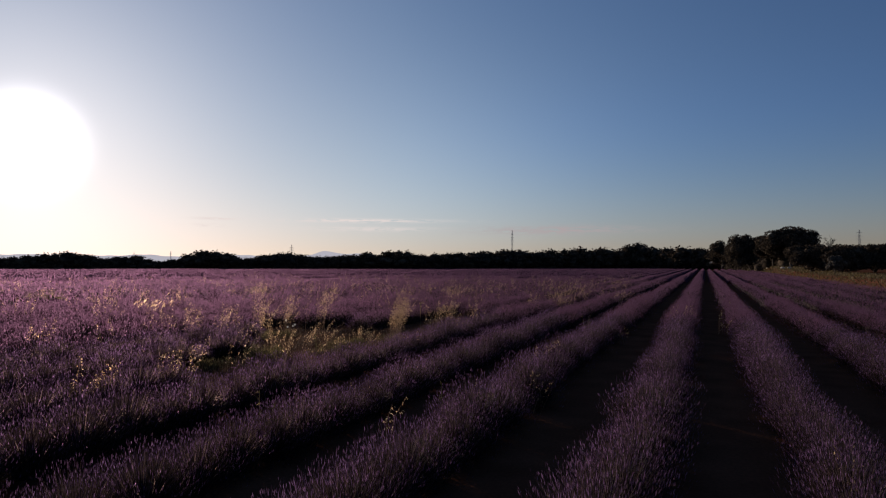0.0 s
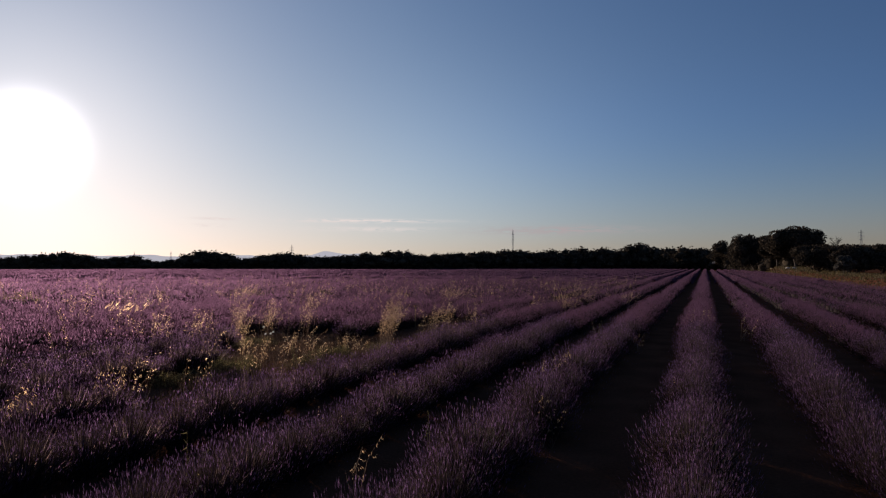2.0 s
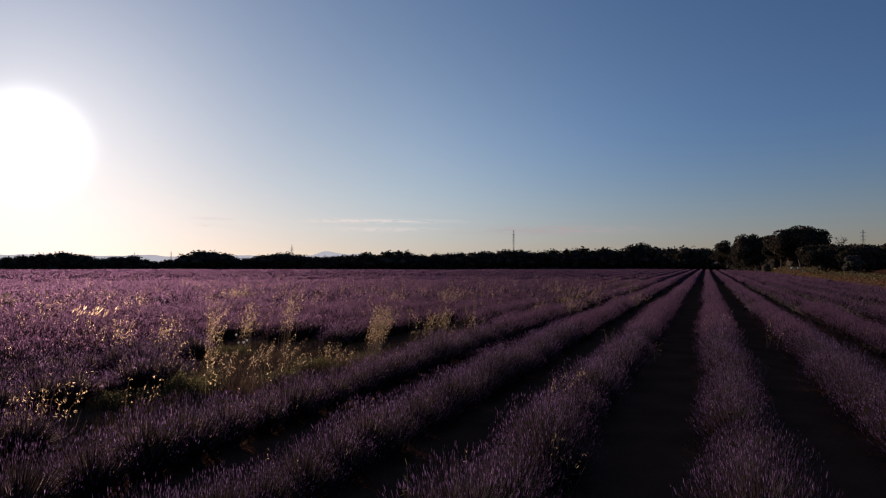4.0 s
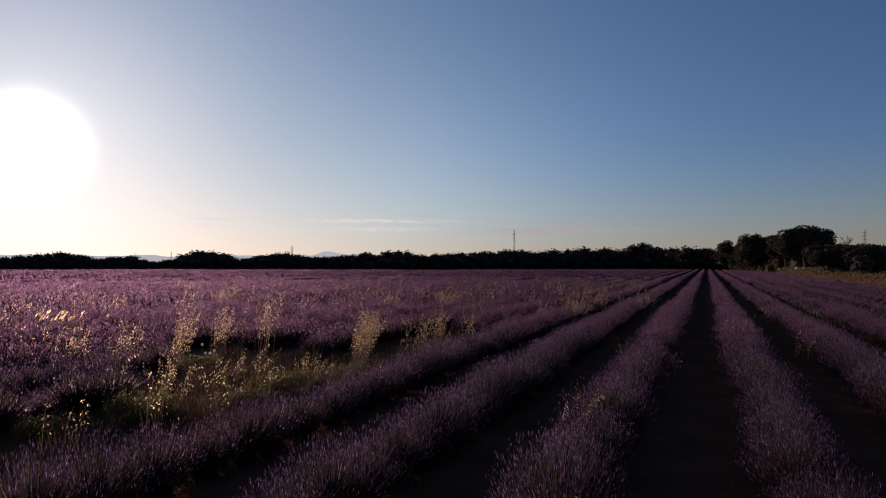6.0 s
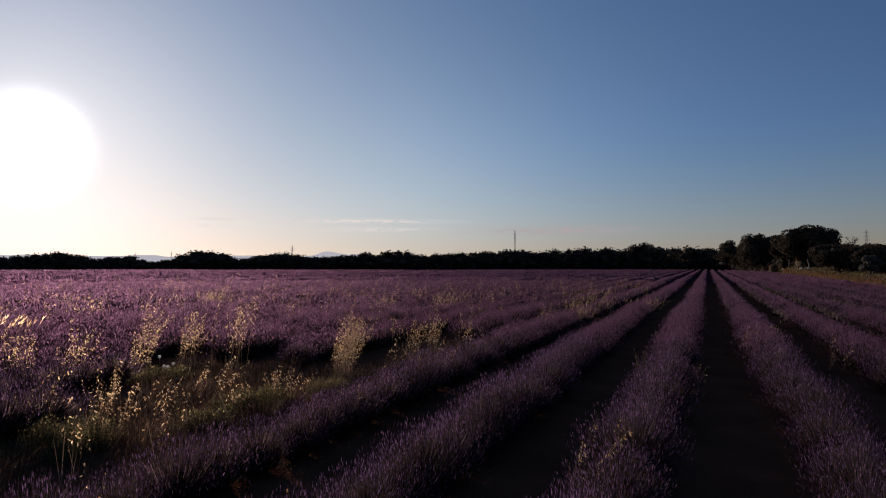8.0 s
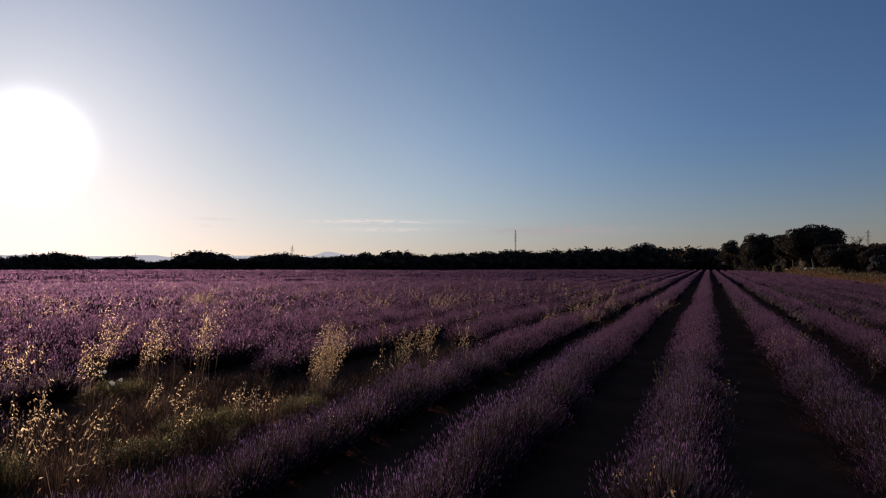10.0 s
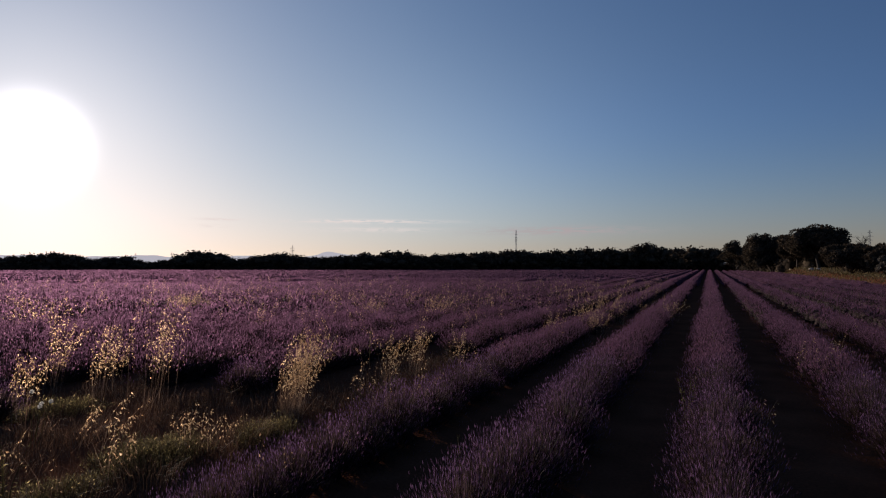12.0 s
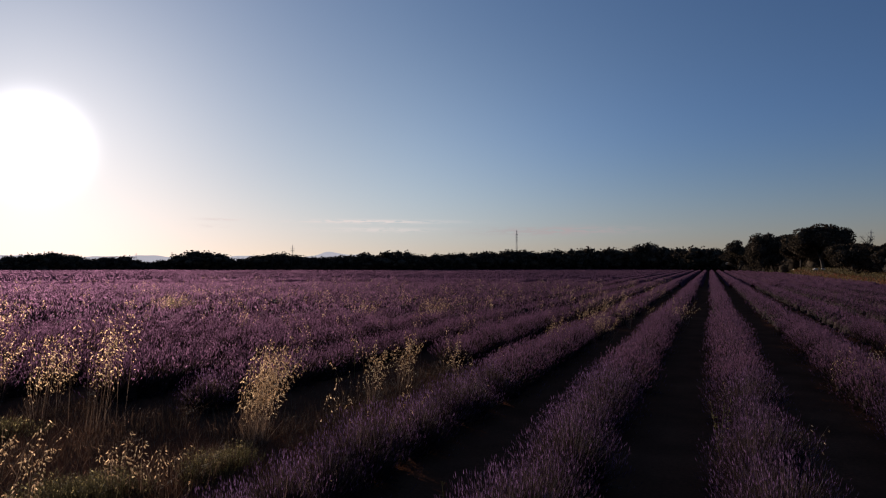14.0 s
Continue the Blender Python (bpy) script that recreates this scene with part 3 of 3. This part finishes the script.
def green_mat(x, y, rx, ry, n, tall, label="low yellow-green weeds covering a bare gap"):
    """A soft mound of feathery green weeds."""
    ob = thing("weed_patch", label, "weeds", "weed patches")
    a, r = rng.uniform(0, 2 * math.pi, n), np.sqrt(rng.uniform(0, 1, n))
    wave = 1 + 0.22 * np.sin(3 * a + x) + 0.14 * np.sin(5 * a + y)
    p = np.column_stack([rx * r * wave * np.cos(a), ry * r * wave * np.sin(a), np.zeros(n)])
    crest = tall * np.sqrt(np.maximum(0.06, 1 - r * r)) * (0.75 + 0.35 * np.sin(4.1 * p[:, 0] + 3.0 * p[:, 1]) ** 2)
    q = p * np.array([1.06, 1.06, 1]) + np.column_stack([rng.normal(0, 0.05, (n, 2)), crest * rng.uniform(0.7, 1.08, n)])
    u = unit(rng.normal(0, 1, (4 * n, 3)) + np.array([0, 0, 0.6]))
    root = np.repeat(p, 4, 0) + np.repeat(q - p, 4, 0) * rng.uniform(0.45, 1, (4 * n, 1))
    part("stalkwork", blades(p, q, 0.003), WEED, ob)
    part("leafage", blades(root, root + u * rng.uniform(0.02, 0.040, (4 * n, 1)), 0.004), WEED, ob)
    ob.matrix_world = pose(x, y, 0)


green_mat(-9.0, 15.0, 0.55, 0.65, 1700, 0.38, "feathery yellow-green weed mound in a bare gap")
green_mat(-8.45, 16.35, 0.32, 0.50, 800, 0.36)
green_mat(-9.4, 12.0, 0.50, 0.55, 1700, 0.52, "bushy yellow-green weed mound in a bare gap")
green_mat(-9.9, 11.0, 0.40, 0.60, 900, 0.32)
green_mat(-8.9, 13.8, 0.35, 0.55, 800, 0.26)
green_mat(-12.4, 16.3, 0.5, 0.6, 800, 0.30)
green_mat(-34.6, 24.6, 1.6, 1.0, 1500, 0.95, "tall yellow-green weeds standing among the lavender")
green_mat(-27.6, 34.4, 1.6, 0.9, 1300, 0.95, "tall yellow-green weeds standing among the lavender")


def russet_tuft(x, y, r, n, tall):
    """A thin tuft of russet dry grass, its blades arching outward."""
    ob = thing("dry_grass_tuft", "thin russet tuft of dry grass in a bare gap", "grass", "russet grass tufts")
    a, k = rng.uniform(0, 2 * math.pi, n), r * np.sqrt(rng.uniform(0, 1, n))
    p = np.column_stack([k * np.cos(a), k * np.sin(a), np.zeros(n)])
    reach = rng.uniform(0.05, 0.20, n)
    mid = p + np.column_stack([reach * 0.4 * np.cos(a) + 0.02, reach * 0.4 * np.sin(a), tall * rng.uniform(0.4, 0.7, n)])
    tip = mid + np.column_stack([reach * np.cos(a) + 0.05, reach * np.sin(a), tall * rng.uniform(0.05, 0.4, n)])
    part("stalkwork", join(ribbons(p, mid, 0.0022, 0.0018), blades(mid, tip, 0.002)), RUSSET, ob)
    ob.matrix_world = pose(x, y, 0)


for k in range(24):
    gx, gy = ((-8.8, 9.9 + 0.58 * k) if k % 3 else (-10.7, 13.4 + 0.2 * k))
    russet_tuft(gx + rng.normal(0, 0.38), gy + rng.normal(0, 0.3), rng.uniform(0.25, 0.5), int(rng.uniform(70, 150)), rng.uniform(0.22, 0.42))


def thatch(n):
    """Short dead grass over the bare soil of the gaps."""
    x = np.concatenate([rng.normal(-8.8, 0.55, n), rng.normal(-10.8, 0.5, n // 2), rng.normal(-12.7, 0.5, n // 4)])
    y = np.concatenate([rng.uniform(8.6, 24.0, n), rng.uniform(13.0, 19.0, n // 2), rng.uniform(15.6, 18.4, n // 4)])
    p = np.column_stack([x, y, np.zeros(len(x))])
    return blades(p, p + np.column_stack([rng.normal(0.02, 0.07, (len(x), 2)), rng.uniform(0.05, 0.24, len(x))]), 0.0035)


stuff("dead_grass", thatch(9000), RUSSET, "short dead brown grass over bare soil", "grass")


def weed(x, y, height, n, label):
    """A branching green weed that stands out of the row."""
    ob = thing("tall_weed", label, "weed")
    v = []
    leafs = []
    for i in range(n):
        tip = np.array([rng.normal(0, 0.10), rng.normal(0, 0.10), height * rng.uniform(0.7, 1)])
        v.append(tube([(0, 0, 0), tip * np.array([.3, .3, .5]), tip], (0.006, 0.005, 0.002), 4))
        k = rng.uniform(0.35, 1, 14)[:, None]
        root = tip * k
        leafs.append(ribbons(root, root + unit(rng.normal(0, 1, (14, 3)) + np.array([0, 0, 0.8])) * 0.055, 0.0055, 0.001))
    part("stalkwork", join(*v), WEED, ob)
    part("leafage", join(*leafs), WEED, ob)
    ob.matrix_world = pose(x, y, 0)


weed(-3.22, 18.65, 0.85, 4, "green branching weed standing out of a lavender row")
weed(-3.35, 8.1, 0.70, 3, "green branching weed beside a lavender row")
weed(-4.95, 6.2, 0.82, 2, "thin green weed standing out of a lavender row")
weed(-8.75, 13.1, 0.75, 5, "leafy green weed in a bare gap of the row")
weed(-10.1, 22.1, 1.10, 3, "tall thin green weed between two rows")
weed(-5.3, 15.5, 0.80, 2, "thin green weed standing out of a lavender row")


def seed_clocks(x, y):
    """Round pale seed heads on thin stems."""
    ob = thing("salsify_plant", "weed with round pale downy seed heads", "weed")
    for dx, dy, h in ((0, 0, 0.72), (0.22, 0.1, 0.60), (0.30, -0.1, 0.58), (-0.1, 0.2, 0.52)):
        part("stem", tube([(dx * .3, dy * .3, 0), (dx, dy, h)], (0.005, 0.003), 5), WEED, ob)
        d = unit(rng.normal(0, 1, (60, 3)))
        part("seed_head", ribbons(np.array([[dx, dy, h]]) + d * 0.004, np.array([[dx, dy, h]]) + d * 0.028, 0.001, 0.005), DOWN, ob, "pale downy seed head")
    ob.matrix_world = pose(x, y, 0)


seed_clocks(-10.92, 14.82)


# ---- verge: dry grass, shrubs and stones on the bank ----
def verge_grass(n):
    x = 11.9 + 8.5 * rng.uniform(0, 1, n) ** 1.5
    y = 40 + 215 * rng.uniform(0, 1, n) ** 1.4
    x -= np.clip((y - 165) / 40, 0, 1) * 3.5 * (rng.uniform(0, 1, n) > 0.35)
    p = np.column_stack([x, y, rise(x, y)])
    q = p + np.column_stack([rng.normal(0, 0.12, (n, 2)), rng.uniform(0.06, 0.30, n) * (1 + 0.8 * smooth_step((y - 110) / 60))])
    return blades(p, q, 0.03 + y * 0.00035)


stuff("dry_grass", verge_grass(16000), DRYGRASS, "yellow dry grass on the bank beside the field", "grass")


def stone(x, y, s):
    z = float(rise(x, y))
    ob = thing("boulder", "pale limestone boulder lying in dry grass", "stone", "boulders on the verge")
    part("rock", lumpy((0, 0, s * 0.3), (s * 0.9, s * 0.6, s * 0.5), 0.3, 2, int(x * 7)), STONE, ob)
    ob.matrix_world = pose(x, y, z, 0, 0, x * 50)


def stone_heap(x, y):
    """A long low heap of pale field stones."""
    ob = thing("stone_heap", "low heap of pale field stones under the oaks", "stones")
    for dx, dy, k in ((-1.2, 0.1, 0.8), (-0.4, -0.2, 1.0), (0.5, 0.1, 1.1), (1.3, 0.0, 0.8), (0.0, 0.3, 1.3), (-0.8, 0.4, 0.9)):
        part("stone", lumpy((dx, dy, 0.3 * k), (0.7 * k, 0.5 * k, 0.45 * k), 0.25, 2, int(dx * 10) + 30), STONE, ob)
    ob.matrix_world = pose(x, y, float(rise(x, y)), 0, 0, 10)


stone_heap(3.1, 241.0)
stone(14.3, 142.5, 0.5)
stone(15.4, 142.0, 0.5)
stone(14.6, 166.0, 0.5)
stone(13.7, 168.0, 0.4)


# ---- trees ----
def crown(w, h, base, clumps, leaf, density, seed, flat=0.62):
    """Leaf clumps gathered into an uneven crown."""
    r = np.random.default_rng(seed)
    hard, soft = [], []
    for k in range(clumps):
        a = r.uniform(0, 2 * math.pi)
        e = r.uniform(-0.75, 1.0)
        q = (math.sqrt(max(0, 1 - e * e)) if density < 2 else max(0, 1 - abs(e) ** 3.5) ** 0.4) * r.uniform(0.40, 0.85 if density < 2 else 1.0)
        mid = np.array([w * 0.5 * q * math.cos(a), w * 0.5 * q * math.sin(a), base + (h - base) * (0.40 + 0.42 * e * r.uniform(0.6, 1.08))])
        size = w * r.uniform(0.11, 0.20) * (1.35 if density < 2 else 1.0)
        s = np.array([size, size, size * flat * 1.1])
        hard.append(lumpy(mid, s * (0.62 if density < 2 else 0.70), 0.22, 1, seed + k))
        n = int(density * size * size * 12)
        d = unit(r.normal(0, 1, (n, 3)))
        p = mid + d * s * r.uniform(0.70, 1.07, n)[:, None] ** 0.8
        u = unit(r.normal(0, 1, (n, 3)) + d * 0.6)
        soft.append(ribbons(p - u * leaf * 0.5, p + u * leaf * 0.5, leaf * 0.42, leaf * 0.30))
    v, t = join(*hard, *soft)
    low, high = v[:, 2].min(), v[:, 2].max()
    v[:, 2] = base * 0.7 + (v[:, 2] - low) * (h - base * 0.7) / (high - low)
    v[:, :2] *= w / (np.percentile(np.abs(v[:, :2]), 99.5) * 2)
    return v, t


def trunk(w, h, base, seed):
    r = np.random.default_rng(seed)
    lean = r.normal(0, 0.03 * w, 2)
    fork = np.array([lean[0], lean[1], base * 1.05])
    stem = tube([(0, 0, -0.3), (lean[0] * .4, lean[1] * .4, base * 0.5), fork], (0.055 * w * .6, 0.042 * w * .6, 0.036 * w * .6), 8)
    limbs = []
    for k in range(5):
        a = 2 * math.pi * k / 5 + r.uniform(-0.4, 0.4)
        end = np.array([math.cos(a) * w * 0.24, math.sin(a) * w * 0.24, base + (h - base) * r.uniform(0.30, 0.52)])
        limbs.append(tube([fork - [0, 0, 0.1], (fork + end) / 2 + [0, 0, 0.2], end], (0.026 * w * .6, 0.018 * w * .6, 0.007 * w * .6), 6))
    return stem, limbs


def tree(name, x, y, w, h, base, label, category, group="", clumps=26, leaf=0.34, density=7.0, seed=1, leaves=LEAF):
    h -= float(rise(x, y))
    ob = thing(name, label, category, group)
    stem, limbs = trunk(w, h, base, seed)
    if density < 2:
        part("trunk", join(stem, *limbs), BARK, ob, "dark rough trunk with spreading limbs")
    else:
        bole = part("trunk", stem, BARK, ob, "dark rough trunk")
        for limb in limbs:
            part("limb", limb, BARK, bole)
    part("crown", crown(w, h, base, clumps, leaf, density, seed), leaves, ob, "dense dark evergreen foliage", True)
    ob.matrix_world = pose(x, y, float(rise(x, y)))
    return ob


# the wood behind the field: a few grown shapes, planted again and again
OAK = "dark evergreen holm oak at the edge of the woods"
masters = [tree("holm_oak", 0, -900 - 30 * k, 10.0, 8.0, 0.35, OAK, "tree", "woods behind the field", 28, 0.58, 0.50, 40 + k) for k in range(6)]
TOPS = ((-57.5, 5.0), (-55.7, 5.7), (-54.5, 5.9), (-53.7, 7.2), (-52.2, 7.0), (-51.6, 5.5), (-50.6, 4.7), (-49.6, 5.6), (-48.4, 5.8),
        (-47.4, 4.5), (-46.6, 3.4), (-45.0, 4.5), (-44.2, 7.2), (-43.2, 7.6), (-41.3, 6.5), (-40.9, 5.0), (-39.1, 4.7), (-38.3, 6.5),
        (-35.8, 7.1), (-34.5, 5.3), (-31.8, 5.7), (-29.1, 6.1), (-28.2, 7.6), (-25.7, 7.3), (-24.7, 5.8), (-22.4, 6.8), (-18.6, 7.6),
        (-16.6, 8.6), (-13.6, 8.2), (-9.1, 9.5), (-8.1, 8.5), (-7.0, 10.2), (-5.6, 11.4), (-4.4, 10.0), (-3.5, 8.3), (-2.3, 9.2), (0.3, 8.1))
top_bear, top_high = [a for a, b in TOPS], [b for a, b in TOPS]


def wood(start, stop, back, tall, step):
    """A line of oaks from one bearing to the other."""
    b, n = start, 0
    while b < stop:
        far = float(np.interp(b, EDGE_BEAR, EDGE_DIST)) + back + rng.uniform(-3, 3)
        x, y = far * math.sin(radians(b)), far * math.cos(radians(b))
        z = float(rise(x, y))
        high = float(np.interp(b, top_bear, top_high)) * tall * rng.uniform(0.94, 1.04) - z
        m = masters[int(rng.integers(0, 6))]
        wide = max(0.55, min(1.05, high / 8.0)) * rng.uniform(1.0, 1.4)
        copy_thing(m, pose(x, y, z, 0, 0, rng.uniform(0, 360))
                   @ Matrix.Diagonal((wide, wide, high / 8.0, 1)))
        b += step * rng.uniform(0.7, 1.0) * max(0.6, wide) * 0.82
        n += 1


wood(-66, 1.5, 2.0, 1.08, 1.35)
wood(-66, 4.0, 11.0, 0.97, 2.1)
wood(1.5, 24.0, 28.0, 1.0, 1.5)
for m in masters:
    m.location = m.location + Vector((60, 1240, 0))      # the first ones stand deeper in the wood



# scrub that fills the foot of the wood
def undergrowth():
    pieces = []
    for k in range(250):
        b = -66 + 90 * (k + rng.uniform(-0.4, 0.4)) / 250
        far = float(np.interp(b, EDGE_BEAR, EDGE_DIST)) + rng.uniform(1, 9)
        x, y = far * math.sin(radians(b)), far * math.cos(radians(b))
        size = np.array([2.6, 2.6, 1.9]) * rng.uniform(0.8, 1.25)
        mid = np.array([x, y, float(rise(x, y)) + 0.6])
        pieces.append(lumpy(mid, size * 0.74, 0.3, 1, k))
        d = unit(rng.normal(0, 1, (140, 3)))
        u = unit(rng.normal(0, 1, (140, 3)))
        p = mid + d * size * rng.uniform(0.7, 1.1, (140, 1))
        pieces.append(ribbons(p - u * 0.24, p + u * 0.24, 0.17, 0.11))
    # young growth that closes the wood behind the first trees
    for k in range(190):
        b = -66 + 68 * (k + rng.uniform(-0.4, 0.4)) / 190
        far = float(np.interp(b, EDGE_BEAR, EDGE_DIST)) + rng.uniform(12, 22)
        x, y = far * math.sin(radians(b)), far * math.cos(radians(b))
        high = float(np.interp(b, top_bear, top_high)) * rng.uniform(0.78, 0.9)
        size = np.array([2.6, 2.6, high * 0.52]) * rng.uniform(0.9, 1.08)
        mid = np.array([x, y, high * 0.46])
        pieces.append(lumpy(mid, size * 0.76, 0.25, 1, k))
        d, u = unit(rng.normal(0, 1, (70, 3))), unit(rng.normal(0, 1, (70, 3)))
        p = mid + d * size * rng.uniform(0.75, 1.05, (len(d), 1))
        pieces.append(ribbons(p - u * 0.24, p + u * 0.24, 0.17, 0.11))
    # and the scrub between the trees of the grove
    line_x, line_y = (6, 10.5, 13.5, 17, 22, 32, 46), (256, 208, 178, 162, 164, 172, 186)
    for k in range(70):
        u = 6 * (k + rng.uniform(0, 1)) / 70
        x = float(np.interp(u, range(7), line_x)) + rng.normal(0, 0.8)
        y = float(np.interp(u, range(7), line_y)) + rng.normal(0, 1.5)
        size = np.array([2.2, 2.2, 1.7]) * rng.uniform(0.7, 1.25)
        mid = np.array([x, y, float(rise(x, y)) + 0.8])
        pieces.append(lumpy(mid, size * 0.74, 0.3, 1, k))
        d, u = unit(rng.normal(0, 1, (90, 3))), unit(rng.normal(0, 1, (90, 3)))
        p = mid + d * size
        pieces.append(ribbons(p - u * 0.22, p + u * 0.22, 0.12, 0.08))
    return join(*pieces)


stuff("undergrowth", undergrowth(), LEAF, "dark scrub along the foot of the woods", "scrub", True)

# the grove on the verge
GROVE = "trees of the grove"
tree("holm_oak", 5.4, 236, 10.0, 10.6, 0.7, "large dark holm oak at the end of the rows", "tree", GROVE, 44, 0.34, 7, 3)
tree("holm_oak", 11.6, 186, 13.0, 10.5, 0.8, "broad dark holm oak on the verge", "tree", GROVE, 60, 0.30, 8, 5)
tree("holm_oak", 17.2, 154, 11.2, 10.7, 2.2, "tall spreading holm oak with bare lower trunks", "tree", GROVE, 70, 0.30, 8, 8)
tree("holm_oak", 14.4, 163, 8.0, 8.9, 2.2, "dark holm oak leaning over the verge", "tree", GROVE, 44, 0.30, 9, 12)
tree("holm_oak", 22.2, 157, 9.5, 6.8, 0.5, "low dark holm oak behind the verge", "tree", GROVE, 44, 0.28, 10, 14)
tree("holm_oak", 39.0, 186, 15.0, 7.4, 0.5, "low dark holm oak behind the verge", "tree", GROVE, 44, 0.40, 4, 13)
tree("holm_oak", 31.0, 170, 11.0, 6.9, 0.5, "low dark holm oak behind the verge", "tree", GROVE, 40, 0.36, 5, 15)
tree("shrub", 15.4, 113, 7.6, 5.5, 0.1, "dense dark shrub in the dry grass of the bank", "shrub", "shrubs on the bank", 46, 0.25, 13, 21)
tree("shrub", 19.0, 110, 7.0, 5.4, 0.1, "dense dark shrub in the dry grass of the bank", "shrub", "shrubs on the bank", 46, 0.25, 13, 22)
tree("shrub", 24.0, 116, 8.0, 5.6, 0.1, "dense dark shrub in the dry grass of the bank", "shrub", "shrubs on the bank", 46, 0.25, 13, 24)
tree("young_oak", 15.2, 93, 2.3, 3.5, 0.5, "small grey-green oak standing alone on the bank", "tree", "", 26, 0.15, 45, 23, LEAF_GREY)


def dead_tree(x, y, h):
    """A bare, twiggy little tree behind the shrubs."""
    ob = thing("dead_tree", "bare twiggy dead tree behind the shrubs", "tree")
    z = float(rise(x, y))
    part("trunk", tube([(0, 0, -0.2), (0.1, 0, h * 0.45), (0.0, 0.1, h * 0.75)], (0.11, 0.08, 0.05), 6), BARK, ob)
    for k in range(14):
        a = 2.4 * k
        low = h * (0.40 + 0.03 * k)
        reach = rng.uniform(0.7, 1.5)
        end = np.array([math.cos(a) * reach, math.sin(a) * reach, min(h, low + rng.uniform(0.9, 1.9))])
        foot = np.array([0.08, 0.02, low])
        twig = [tube([foot, (foot + end) / 2 + [0, 0, 0.12], end], (0.045, 0.032, 0.012), 5)]
        for q in range(11):
            p = foot + (end - foot) * rng.uniform(0.30, 1.0)
            twig.append(tube([p, p + unit(rng.normal(0, 1, 3) + np.array([0, 0, 0.9])) * rng.uniform(0.35, 0.95)], (0.022, 0.010), 4))
        part("branch", join(*twig), BARK, ob)
    ob.matrix_world = pose(x, y, z)


dead_tree(23.2, 147.4, 6.1)


# ---- pylons ----
def pylon(x, y, h, w, turn, arms, label):
    """A slender lattice pylon with crossarms."""
    ob = thing("pylon", label, "pylon", "power pylons")
    legs = [(sx, sy) for sx in (-1, 1) for sy in (-1, 1)]
    taper = lambda z: w * (1 - 0.72 * z / h)
    for sx, sy in legs:
        part("leg", tube([(sx * taper(0), sy * taper(0), -0.3), (sx * taper(h), sy * taper(h), h)], (0.12, 0.08), 4), STEEL, ob)
    z, k = 0.0, 0
    rungs = []
    while z < h - 1.5:
        z2 = z + max(1.4, taper(z) * 2.2)
        for (ax, ay), (bx, by) in (((-1, -1), (1, -1)), ((1, -1), (1, 1)), ((1, 1), (-1, 1)), ((-1, 1), (-1, -1))):
            if k % 2:
                (ax, ay), (bx, by) = (bx, by), (ax, ay)
            z3 = min(z2, h)
            rungs.append(tube([(ax * taper(z), ay * taper(z), z), (bx * taper(z3), by * taper(z3), z3)], (0.05, 0.05), 4))
        z, k = z2, k + 1
    part("lattice", join(*rungs), STEEL, ob)
    for za, reach in arms:
        arm = join(tube([(-reach, 0, za), (0, 0, za + 0.5), (reach, 0, za)], (0.06, 0.12, 0.06), 4), tube([(-reach, 0, za), (reach, 0, za)], (0.07, 0.07), 4))
        beam = part("crossarm", arm, STEEL, ob)
        for sx in (-1, 1):
            part("insulator", tube([(sx * reach, 0, za), (sx * reach, 0, za - 1.0)], (0.1, 0.07), 5), STEEL, beam)
    ob.matrix_world = pose(x, y, 0, 0, 0, turn)


pylon(-153.6, 527.0, 32.0, 0.75, 60, ((28.0, 1.3), (25.5, 1.3), (23.0, 1.3)), "slender grey lattice mast beyond the woods")
pylon(-411.0, 566.6, 23.5, 0.9, 30, ((20.0, 2.0), (17.5, 2.0)), "grey lattice power pylon beyond the woods")
pylon(155.7, 810.8, 40.0, 1.4, 10, ((37.0, 2.6), (33.0, 3.2), (29.0, 2.6)), "grey lattice power pylon with wide crossarms")
pylon(-788.4, 767.1, 23.0, 1.0, 30, ((19.0, 2.2),), "grey lattice power pylon far away")
pylon(-1124.0, 993.3, 28.0, 1.0, 30, ((24.0, 2.2),), "grey lattice power pylon far away")
